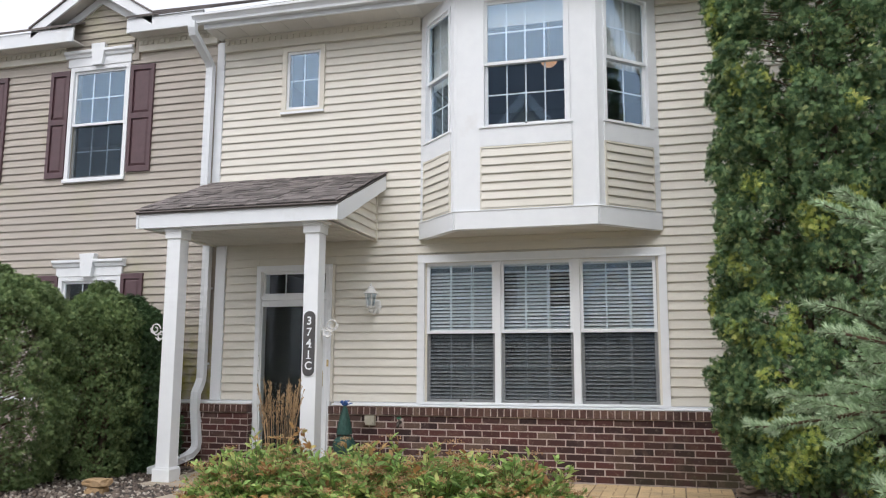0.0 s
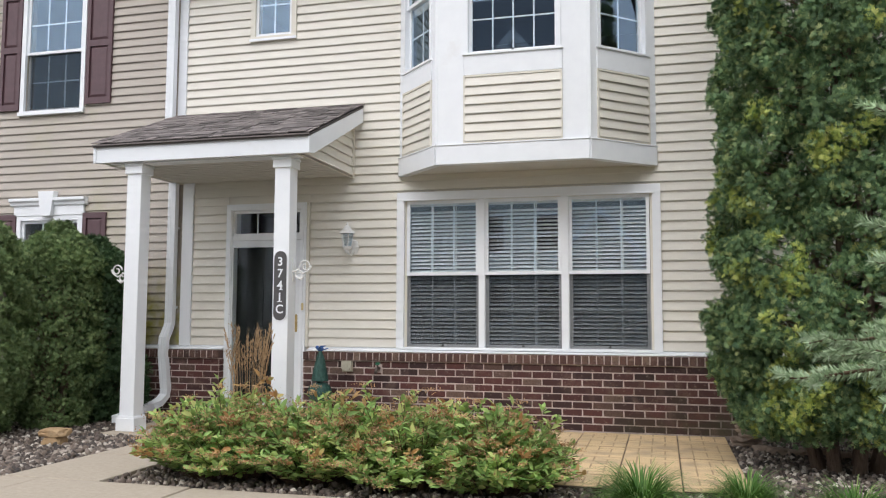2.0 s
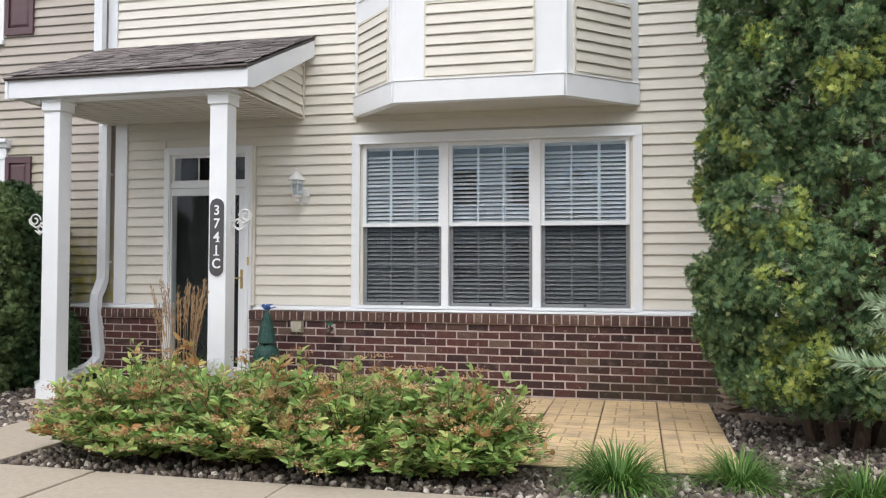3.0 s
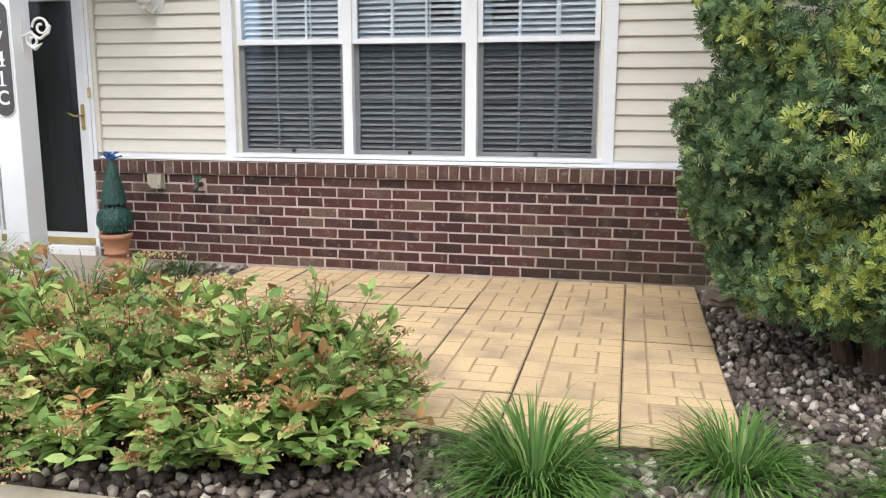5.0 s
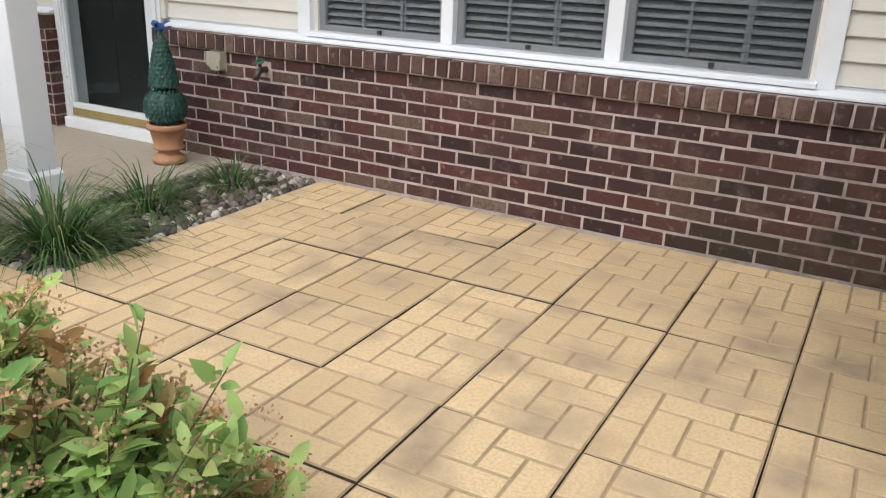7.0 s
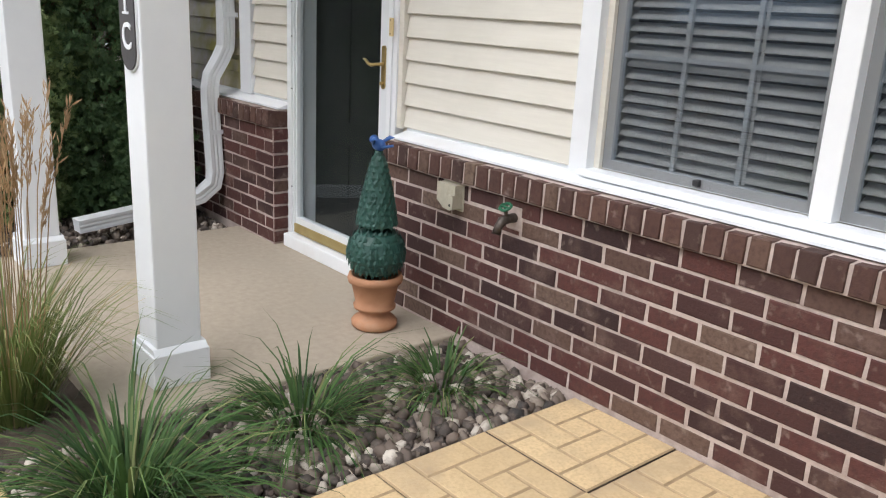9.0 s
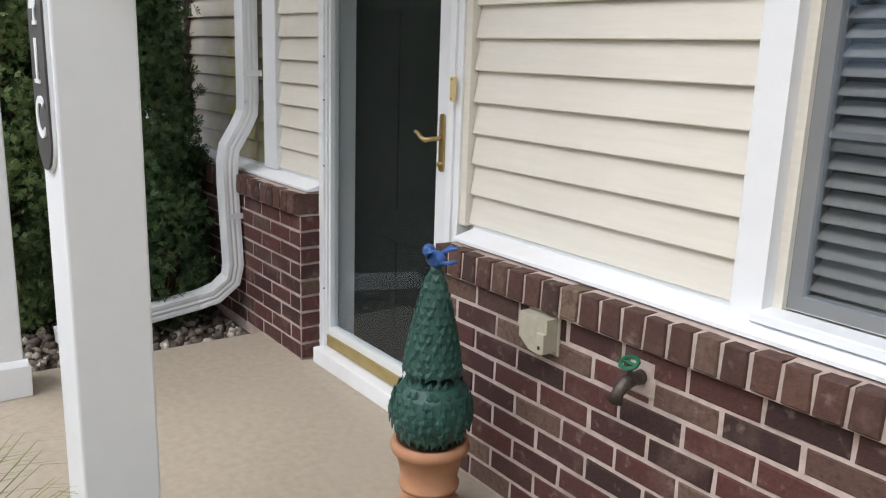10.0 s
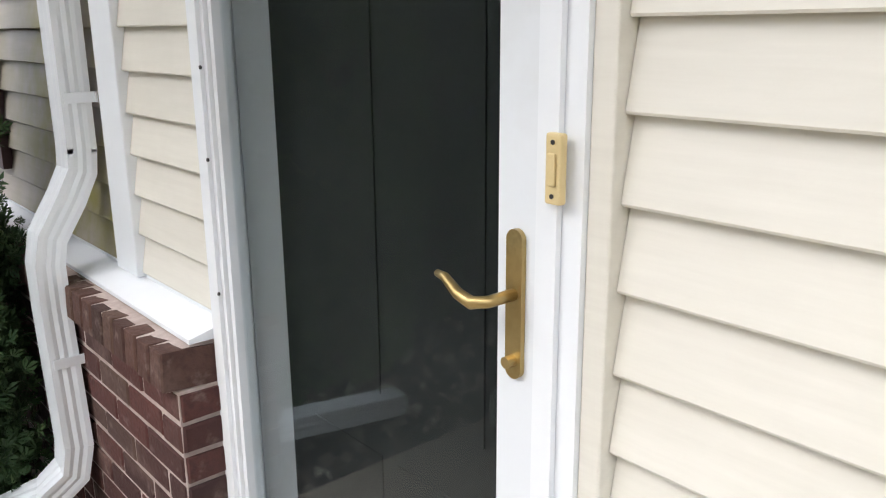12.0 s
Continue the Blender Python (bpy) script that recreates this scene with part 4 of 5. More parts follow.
sash(door, IN0, IN1, 2.10, dz1 - 0.076, YS + 0.01, 3, 1, 0.03, "transom_sash", glass=STORMGLASS)
part("threshold", box(IN0 - 0.03, IN1 + 0.03, YB + 0.035, YC + 0.12, 0.0, 0.075, 0.006), WHITE, door)
storm = part("storm_door", holed(IN0 + 0.004, IN1 - 0.004, 0.078, 2.04, [(IN0 + 0.02, IN1 - 0.072, 0.17, 1.965)], YS - 0.022, YS + 0.016), TRIM, door)
g = part("storm_glass", box(IN0 + 0.02, IN1 - 0.072, YS - 0.004, YS + 0.001, 0.17, 1.965), STORMGLASS, storm)
g.visible_shadow = False
part("bottom_sweep", box(IN0 + 0.004, IN1 - 0.004, YS - 0.034, YS - 0.0225, 0.082, 0.135, 0.003), GOLDPAINT, storm, "tarnished brass strip")
hx = IN1 - 0.036
plate = part("handle_plate", prism(oval(0.014, 0.100), "y", YS - 0.03, YS - 0.0225), BRASS, storm, "worn brass plate")
for v in plate.data.vertices:
    v.co.x += hx
    v.co.z += 1.085
part("lever", tube([(hx, YS - 0.03, 1.10), (hx, YS - 0.075, 1.10), (hx - 0.025, YS - 0.08, 1.094), (hx - 0.05, YS - 0.08, 1.10), (hx - 0.078, YS - 0.078, 1.116), (hx - 0.096, YS - 0.076, 1.117)],
                   [0.008, 0.008, 0.009, 0.008, 0.0065, 0.005], 10), BRASS, storm, "worn brass lever", smooth=True)
part("lock_knob", tube([(hx, YS - 0.03, 1.01), (hx, YS - 0.044, 1.01)], 0.008, 12), BRASS, storm)
for z in (0.35, 0.9, 1.18, 1.36, 1.9):
    part("frame_screw", tube([(IN0 - 0.004, YS - 0.044, z), (IN0 - 0.004, YS - 0.0405, z)], 0.004, 6), BLACK, storm)
entry = part("entry_door", holed(IN0 + 0.002, IN1 - 0.002, 0.08, 2.04, [], YC + 0.09, YC + 0.13), DARK, door, "near-black panelled entry door")
for a, b in ((0.18, 0.42), (0.47, 0.71)):
    for c, d in ((0.22, 0.62), (0.75, 1.55), (1.66, 1.92)):
        part("panel", box(IN0 + a - 0.07, IN0 + b - 0.07, YC + 0.086, YC + 0.0895, c, d, 0.0015), DARK, entry)
part("knob", lathe([(0.01, 0), (0.012, 0.02), (0.028, 0.03), (0.03, 0.045), (0.018, 0.058)], 16), BRASS, entry, smooth=True)
kn = entry.children[-1]
kn.matrix_basis = pose(IN1 - 0.09, YC + 0.089, 0.98, 90, 0, 0)
bell = thing("doorbell", "yellowed plastic doorbell button on the door casing", "doorbell", (IN1 + 0.045, YS - 0.0405, 1.232))
part("housing", box(-0.012, 0.012, -0.012, 0.0, 0.0, 0.082, 0.003), IVORY, bell)
part("button", box(-0.006, 0.006, -0.016, -0.0125, 0.022, 0.06, 0.002), IVORY, bell)
for z in (0.01, 0.072):
    part("screw", tube([(0, -0.012, z), (0, -0.0135, z)], 0.003, 6), BLACK, bell)

# wall lantern
lamp = thing("wall_lantern", "small white carriage lantern on the wall", "wall lamp", (-3.50, YS, 1.95))
part("back_plate", lathe([(0.012, -0.07), (0.035, -0.06), (0.05, 0), (0.035, 0.06), (0.012, 0.07)], 16), IRON, lamp).scale = (1, 0.35, 1)
part("arm", tube([(0, -0.01, -0.03), (-0.005, -0.06, -0.075), (-0.015, -0.11, -0.06), (-0.02, -0.12, -0.03)], 0.009), IRON, lamp)
part("foot", lathe([(0.01, -0.06), (0.022, -0.05), (0.018, -0.03), (0.04, -0.02), (0.045, 0.0)], 12, at=(-0.02, -0.12, 0)), IRON, lamp)
part("glass", lathe([(0.038, 0.0), (0.058, 0.12), (0.055, 0.12), (0.036, 0.0)], 6, at=(-0.02, -0.12, 0)), GLASS, lamp)
for k in range(6):
    a = k * math.pi / 3
    part("bar", tube([(-0.02 + 0.04 * math.cos(a), -0.12 + 0.04 * math.sin(a), 0), (-0.02 + 0.06 * math.cos(a), -0.12 + 0.06 * math.sin(a), 0.122)], 0.004, 5), IRON, lamp)
part("bulb", lathe([(0.008, 0.0), (0.01, 0.03), (0.022, 0.06), (0.018, 0.085), (0.004, 0.095)], 12, at=(-0.02, -0.12, 0)), FABRIC, lamp, smooth=True)
part("roof", lathe([(0.075, 0.12), (0.07, 0.13), (0.035, 0.165), (0.028, 0.185), (0.01, 0.195), (0.012, 0.205), (0.004, 0.225)], 12, at=(-0.02, -0.12, 0)), IRON, lamp)

lamp.matrix_basis = pose(-3.455, YS, 1.94) @ Matrix.Scale(1.22, 4)

# downspout
spout = thing("downspout", "white ribbed aluminium downspout running out onto the rocks", "downspout", (-5.75, 9.25, 0))


def spout_pipe(name, pts):
    """A rectangular corrugated pipe through points in space."""
    bm = bmesh.new()
    pts = [Vector(p) for p in pts]
    sec = []
    for i in range(4):
        sx, sy = ((-1, -1), (1, -1), (1, 1), (-1, 1))[i]
        ex, ey = ((1, -1), (1, 1), (-1, 1), (-1, -1))[i]
        for t in (0.0, 0.2, 0.35, 0.5, 0.65, 0.8):
            d = 0.92 if t in (0.35, 0.65) else 1.0
            ux, uy = sx + (ex - sx) * t, sy + (ey - sy) * t
            sec.append((ux * 0.05 * (d if abs(ux) == 1 else 1), uy * 0.038 * (d if abs(uy) == 1 else 1)))
    rings = []
    for i, p in enumerate(pts):
        d = (pts[min(i + 1, len(pts) - 1)] - pts[max(i - 1, 0)]).normalized()
        side = Vector((1, 0, 0))
        side = (side - d * side.dot(d)).normalized()
        up = side.cross(d).normalized()
        rings.append([bm.verts.new(p + a * side + b * up) for a, b in sec])
    m = len(sec)
    for a, b in zip(rings, rings[1:]):
        for k in range(m):
            bm.faces.new((a[k], a[(k + 1) % m], b[(k + 1) % m], b[k]))
    bm.faces.new(rings[0][::-1])
    bm.faces.new(rings[-1])
    return part(name, bm, TRIM, spout)


spout_pipe("upper_elbow", [(-0.08, -0.46, 5.60), (-0.08, -0.46, 5.52), (-0.08, -0.43, 5.45), (-0.065, -0.09, 5.22), (-0.06, -0.03, 5.14), (-0.06, -0.03, 5.05)])
spout_pipe("upper_pipe", [(-0.06, -0.03, 5.06), (-0.06, -0.03, 3.42)])
spout_pipe("offset_elbow", [(-0.06, -0.03, 3.43), (-0.055, -0.027, 3.36), (-0.005, -0.003, 3.2), (0, 0, 3.12)])
spout_pipe("pipe", [(0, 0, 3.13), (0, 0, 1.12)])
spout_pipe("lower_elbow", [(0, 0, 1.13), (0, -0.005, 1.07), (0.0, -0.04, 1.00), (-0.005, -0.10, 0.90), (0.0, -0.115, 0.83), (0.0, -0.115, 0.70)])
spout_pipe("lower_pipe", [(0.0, -0.115, 0.71), (0.045, -0.115, 0.31)])
spout_pipe("outlet", [(0.045, -0.115, 0.32), (0.045, -0.13, 0.24), (0.02, -0.20, 0.17), (-0.03, -0.28, 0.13), (-0.02, -0.66, 0.085), (0.0, -0.95, 0.06)])
for z, x, y in ((2.2, 0.0, 0.0), (1.25, 0.0, 0.0), (0.55, 0.016, -0.115)):
    part("strap_ear", prism([(x + 0.051, y - 0.03), (x + 0.055, y - 0.03), (x + 0.055, 0.045), (x + 0.07, 0.045), (x + 0.07, 0.049), (x + 0.051, 0.049)], "z", z, z + 0.028), TRIM, spout)
# ---- topiary, wall fittings ----
top = thing("topiary_ornament", "dark green resin topiary in a terracotta pot with a blue bird", "garden ornament", (-3.69, 8.95, 0.0))
part("pot", lathe([(0.085, 0.0), (0.10, 0.012), (0.102, 0.03), (0.09, 0.045), (0.066, 0.062), (0.062, 0.075), (0.072, 0.088), (0.092, 0.092), (0.094, 0.104), (0.084, 0.112),
                   (0.092, 0.15), (0.104, 0.205), (0.118, 0.212), (0.122, 0.226), (0.116, 0.245), (0.10, 0.246), (0.095, 0.225)], 40), TERRACOTTA, top, "weathered terracotta pot", smooth=True)


def leafed(profile, rows, per, lean, size):
    """A turned body covered with rows of moulded leaves."""
    bm = lathe(profile, 32)
    zs = [p[1] for p in profile]
    rs = [p[0] for p in profile]
    for k in range(rows):
        z = zs[0] + (zs[-1] - zs[0]) * (k + 0.6) / rows
        r = float(np.interp(z, zs, rs))
        n = max(5, int(per * r / max(rs)))
        for i in range(n):
            a = 2 * math.pi * (i + 0.5 * (k % 2)) / n + random.uniform(-0.12, 0.12)
            s = size * random.uniform(0.85, 1.2)
            er, et, up = Vector((math.cos(a), math.sin(a), 0)), Vector((-math.sin(a), math.cos(a), 0)), Vector((0, 0, 1))
            tw = random.uniform(-0.5, 0.5)
            et, up = et * math.cos(tw) + up * math.sin(tw), up * math.cos(tw) - et * math.sin(tw)
            c = er * r + Vector((0, 0, z))
            p = [c + up * s * 0.6 * lean - er * 0.002, c + et * s * 0.34 + er * 0.001, c - up * s * 0.6 * lean + er * 0.003, c - et * s * 0.34 + er * 0.001, c + er * 0.006]
            v = [bm.verts.new(q) for q in p]
            for i0 in range(4):
                bm.faces.new((v[i0], v[(i0 + 1) % 4], v[4]))
    return bm


part("ball", leafed([(0.05, 0.245), (0.10, 0.27), (0.124, 0.32), (0.126, 0.36), (0.112, 0.40), (0.088, 0.43), (0.055, 0.447), (0.03, 0.452), (0.03, 0.466)], 10, 26, 1, 0.036), TOPIARY, top)
part("cone", leafed([(0.03, 0.462), (0.086, 0.468), (0.086, 0.49), (0.072, 0.57), (0.052, 0.66), (0.032, 0.74), (0.012, 0.785)], 13, 20, 1, 0.034), TOPIARY, top)


def bird_shape():
    bm = bmesh.new()
    r = bmesh.ops.create_uvsphere(bm, u_segments=14, v_segments=8, radius=0.03)
    for v in r["verts"]:
        v.co = Vector((v.co.x * 1.35, v.co.y * 0.8, v.co.z * 0.85 + 0.808))
    r = bmesh.ops.create_uvsphere(bm, u_segments=12, v_segments=8, radius=0.02)
    for v in r["verts"]:
        v.co += Vector((-0.036, 0, 0.826))
    tube([(-0.05, 0, 0.826), (-0.068, 0, 0.823)], [0.007, 0.001], 6, bm)
    prism([(0.03, 0.806), (0.085, 0.822), (0.09, 0.812), (0.03, 0.796)], "y", -0.012, 0.012, bm)
    for s in (-1, 1):
        tube([(-0.01, s * 0.02, 0.815), (0.015, s * 0.04, 0.838), (0.045, s * 0.045, 0.842)], [0.012, 0.014, 0.003], 6, bm, 0.4)
    return bm


part("bird", bird_shape(), BLUE, top, "small blue painted bird", smooth=True)

outlet = thing("outlet_cover", "weathered plastic outdoor outlet cover on the brick", "outlet", (-3.465, YB, 0.615))
part("plate", box(-0.065, 0.065, -0.012, 0.002, -0.06, 0.07, 0.004), OLDPLASTIC, outlet)
part("lid", prism([(-0.055, 0.055), (0.06, 0.055), (0.06, -0.045), (0.03, -0.055), (-0.01, -0.05), (-0.055, -0.02)], "y", -0.055, -0.0125), OLDPLASTIC, outlet)
part("latch", box(0.03, 0.062, -0.068, -0.0555, -0.045, 0.015, 0.003), OLDPLASTIC, outlet)
part("slot", box(0.042, 0.05, -0.0705, -0.0685, -0.032, -0.022), BLACK, outlet)

bib = thing("hose_tap", "dark garden hose tap with a green wheel", "tap", (-3.10, YB, 0.60))
part("flange", box(-0.045, 0.045, -0.006, 0.003, -0.05, 0.05, 0.006), MORTAR, bib)
part("body", tube([(0, 0, 0), (0, -0.04, 0), (0, -0.07, -0.005), (-0.005, -0.085, -0.03), (-0.008, -0.088, -0.055)], [0.02, 0.018, 0.02, 0.016, 0.019], 12), TAP, bib, smooth=True)
part("stem", tube([(0, -0.05, 0.0), (0.004, -0.06, 0.045)], 0.008), TAP, bib)
part("wheel", tube([(0.004 + 0.024 * math.cos(a), -0.062 + 0.020 * math.sin(a), 0.05 + 0.01 * math.sin(a)) for a in [i * 0.5236 for i in range(13)]], 0.006, 6), TAPGREEN, bib, "green enamel wheel")
part("wheel_spoke", tube([(-0.02, -0.062, 0.05), (0.028, -0.062, 0.05)], 0.005, 6), TAPGREEN, bib)

# ---- plants ----
npr = np.random.RandomState(11)


def unit(v):
    return v / np.maximum(np.linalg.norm(v, axis=1, keepdims=True), 1e-9)


# a flat spray: five lobes that spread from one point
SPRAY_V, SPRAY_F = [(0, 0, 0)], []
for i in range(5):
    a, ln = 0.5 * (i - 2), (0.74, 0.92, 1.05, 0.9, 0.7)[i]
    c = len(SPRAY_V)
    for d, q in ((-0.17, 1.0), (0.15, 0.72)) if i % 2 else ((-0.15, 0.72), (0.17, 1.0)):
        SPRAY_V.append((ln * q * math.sin(a + d), ln * q * math.cos(a + d), 0.08 * (i % 2) - 0.1 * q))
    SPRAY_F.append((0, c, c + 1))
FAN = (SPRAY_V, SPRAY_F)


def lumpy(p, seed, scale=2.2):
    return np.array([noise.noise(Vector(q) * scale + Vector((seed, seed * 0.7, 0))) for q in p])


def column_tree(name, label, x, y, r, z0, z1, n, mat, gold=0.0, size=0.1, seed=1, taper=0.55, stems=3, round_top=False, cat="tree", squat=(1, 1), hang=0.2, lump_amount=1.0, per=26, limb=1.0, low=1.0, foot=0.16, spread=0.10, groove=None):
    t = thing(name, label, cat, (x, y, -0.05))
    bm = bmesh.new()
    for i in range(stems):
        a = 6.28 * i / stems + seed
        tube([(spread * math.cos(a), spread * math.sin(a), -0.05), (spread * 1.4 * math.cos(a), spread * 1.4 * math.sin(a), 0.25), (spread * 1.6 * math.cos(a + 0.4), spread * 1.6 * math.sin(a + 0.4), 0.9), (0.05 * math.cos(a), 0.05 * math.sin(a), z1 * 0.75)],
             [0.06 * limb, 0.045 * limb, 0.03 * limb, 0.008 * limb], 8, bm)
        for k in range(5):
            b = a + k * 1.3
            zz = 0.3 + 0.22 * k
            tube([(0.12 * math.cos(a), 0.12 * math.sin(a), zz), (0.4 * r * math.cos(b), 0.4 * r * math.sin(b), zz + 0.12), (0.6 * r * math.cos(b), 0.6 * r * math.sin(b), zz + 0.3)], [0.02 * limb, 0.011 * limb, 0.004 * limb], 6, bm)
    part("trunk", bm, TRUNK, t, "fibrous brown bark")
    # clumps sit on an uneven surface of revolution; each is a tuft of sprays fanning outwards
    c = n // per
    th = npr.rand(c) * 2 * np.pi
    zz = z0 + (z1 - z0) * npr.rand(c) ** low
    k = (zz - z0) / (z1 - z0)
    if round_top:
        rad = r * np.sqrt(np.clip(1 - np.abs(2 * np.clip(k, 0.28, 1) - 0.56) ** 3 / 3.0 - np.clip(k - 0.72, 0, 1) ** 2 * 9.5, 0.02, 1)) * (0.72 + 0.28 * np.clip(k / 0.28, 0, 1))
    else:
        rad = r * (0.62 + 0.38 * np.sqrt(np.clip(k / foot, 0, 1))) * (1 - taper * k ** 1.6)
    if round_top:
        cap, rho = npr.rand(c) < 0.26, np.sqrt(npr.rand(c))
        k = np.where(cap, 0.72 + 0.24 * np.sqrt(1 - rho ** 2), k)
        rad = np.where(cap, r * rho, rad)
        zz = z0 + (z1 - z0) * k
    if groove:
        # a hollow between two leaders, from half height up
        off = np.angle(np.exp(1j * (th - groove)))
        rad = rad * (1 - 0.5 * np.exp(-(off / 0.2) ** 2) * np.clip((k - 0.22) / 0.12, 0, 1))
    base = np.c_[np.cos(th) * squat[0], np.sin(th) * squat[1], zz]
    lump = lumpy(base, seed, 2.4) * 0.34 * lump_amount + lumpy(base, seed + 5, 5.5) * 0.22 * lump_amount
    depth = npr.rand(c) ** 2.2 * 0.34 * (0.4 + 0.6 * lump_amount)
    rr = rad * (1 + lump) * (1 - depth)
    centre = np.c_[np.cos(th) * rr * squat[0], np.sin(th) * rr * squat[1], zz]
    out = np.c_[np.cos(th), np.sin(th), np.full(c, 0.4)]
    if round_top:
        out[:, 2] = 0.2 + 1.6 * np.clip(k - 0.55, 0, 1)
    out = unit(out)
    tuft = size * (1.6 + 1.2 * npr.rand(c))
    idx = np.repeat(np.arange(c), per)
    dirs = unit(out[idx] * 0.75 + npr.randn(len(idx), 3) * 0.65)
    pos = centre[idx] + dirs * (tuft[idx] * (0.25 + 0.75 * npr.rand(len(idx)) ** 0.5))[:, None]
    pos[:, 2] = np.maximum(pos[:, 2], 0.06)
    # the sprays stand upright and turn their flat faces outwards
    ahead = 0.35 * dirs + npr.randn(len(idx), 3) * 0.5
    ahead[:, 2] += 0.55 - hang * npr.rand(len(idx))
    m = frames_from(pos, ahead, dirs * 0.9 + np.array([0, 0, 0.25]) + npr.randn(len(idx), 3) * 0.4, size * (0.55 + 0.6 * npr.rand(len(idx))))
    if gold:
        gc = (lumpy(base, seed + 9, 2.6) + 0.16 * (1 - 2 * k) > 0.34 - gold) & (npr.rand(c) < 0.5) & (depth < 0.12)
        gm = gc[idx] & (npr.rand(len(idx)) < 0.7)
        scattered("crown", *FAN, m[~gm], mat, t)
        scattered("new_growth", *FAN, m[gm], ARBOR_GOLD, t, "yellow-green new growth")
    else:
        scattered("crown", *FAN, m, mat, t)
    # dark inner twigs behind the sprays
    q = 260
    bm = bmesh.new()
    for i in range(q):
        a, zq = npr.rand() * 6.28, z0 + 0.05 + (z1 - z0 - 0.3) * npr.rand()
        rq = 0.75 * float(np.interp(zq, np.sort(zz), rad[np.argsort(zz)]))
        tube([(0.05 * math.cos(a), 0.05 * math.sin(a), zq - 0.12), (rq * math.cos(a) * squat[0], rq * math.sin(a) * squat[1], zq + 0.08)], [0.008, 0.003], 4, bm)
    part("inner_growth", bm, STEM, t)
    return t


column_tree("arborvitae", "tall dark green arborvitae with yellowish tips and bare stems below", 1.3, 7.8, 0.90, 0.32, 5.8, 196000, ARBOR, 0.10, 0.047, 1, taper=0.12, stems=8, lump_amount=0.58, per=70, low=1.3, foot=0.07, spread=0.2, groove=-2.13)
column_tree("arborvitae", "tall dark green arborvitae behind the spruce", 2.95, 7.5, 0.72, 0.1, 5.7, 26000, ARBOR, 0.08, 0.09, 3, taper=0.35)
column_tree("hedge_shrub", "big rounded clipped green arborvitae shrub beside the walk", -7.0, 7.12, 0.84, 0.02, 2.26, 68000, HEDGE, 0, 0.042, 4, round_top=True, cat="shrub", stems=2, lump_amount=0.28, per=24)
column_tree("hedge_shrub", "upright green arborvitae shrub by the house wall", -6.46, 8.2, 0.41, 0.02, 2.16, 34000, HEDGE, 0, 0.042, 6, round_top=True, cat="shrub", stems=2, lump_amount=0.35, per=24)
column_tree("yew_shrub", "dark rounded yew shrub between porch and hedge", -6.40, 8.70, 0.42, 0.05, 2.04, 36000, DARKHEDGE, 0, 0.048, 7, round_top=True, cat="shrub", stems=2, lump_amount=0.6, limb=0.4)
column_tree("low_shrub", "small dark green juniper beside the downspout", -6.04, 8.84, 0.2, 0.02, 0.74, 7000, DARKHEDGE, 0, 0.045, 9, round_top=True, cat="shrub", stems=1, limb=0.15)


def blade(n=4, w=0.5):
    """A blade of grass that arches over, 1 long."""
    vs, fs = [], []
    for i in range(n + 1):
        t = i / n
        h, out = t * (1 - 0.42 * t * t), 0.62 * t * t
        ww = w * (1 - t ** 1.6) * 0.78 + 0.02
        vs += [(-ww * 0.02, out, h), (ww * 0.02, out, h)]
        if i:
            k = 2 * i
            fs.append((k - 2, k - 1, k + 1, k))
    return vs, fs


BLADE = blade()


def grass_clump(x, y, n, h, spread, mat, label, droop=0.35):
    g = thing("grass_clump", label, "ornamental grass", (x, y, -0.05), group="ornamental grass clumps")
    a = npr.rand(n) * 6.28
    lean = npr.rand(n) ** 0.7 * spread
    m = np.zeros((n, 4, 4))
    s = h * (0.55 + 0.6 * npr.rand(n))
    ca, sa, cl, sl = np.cos(a), np.sin(a), np.cos(lean), np.sin(lean)
    y_ax = np.c_[ca * cl, sa * cl, -sl]
    z_ax = np.c_[ca * sl, sa * sl, cl]
    x_ax = np.cross(y_ax, z_ax)
    w = 0.8 + 0.5 * npr.rand(n)
    m[:, :3, 0], m[:, :3, 1], m[:, :3, 2] = x_ax * (w * 0.55)[:, None], y_ax * (s * (0.5 + droop * 2 * npr.rand(n)))[:, None], z_ax * s[:, None]
    r = 0.09 * np.sqrt(npr.rand(n))
    m[:, :3, 3] = np.c_[r * ca, r * sa, np.zeros(n)]
    m[:, 3, 3] = 1
    scattered("foliage", *BLADE, m, mat, g)
    return g


grass_clump(-0.24, 6.10, 620, 0.48, 1.0, BLADES, "bright green arching grass clump beside the patio")
grass_clump(0.42, 6.32, 470, 0.40, 1.05, BLADES, "bright green arching grass clump in the rocks")
grass_clump(1.02, 6.15, 470, 0.40, 1.1, BLADES, "green grass clump before the arborvitae")
grass_clump(-2.99, 7.62, 460, 0.62, 1.1, DARKBLADES, "dark green arching grass clump in the rock bed", 0.45)
grass_clump(-3.13, 8.26, 280, 0.47, 1.15, DARKBLADES, "dark green grass clump between porch and patio", 0.45)
grass_clump(-3.08, 8.84, 220, 0.36, 1.15, DARKBLADES, "low dark grass clump against the brick wall", 0.45)

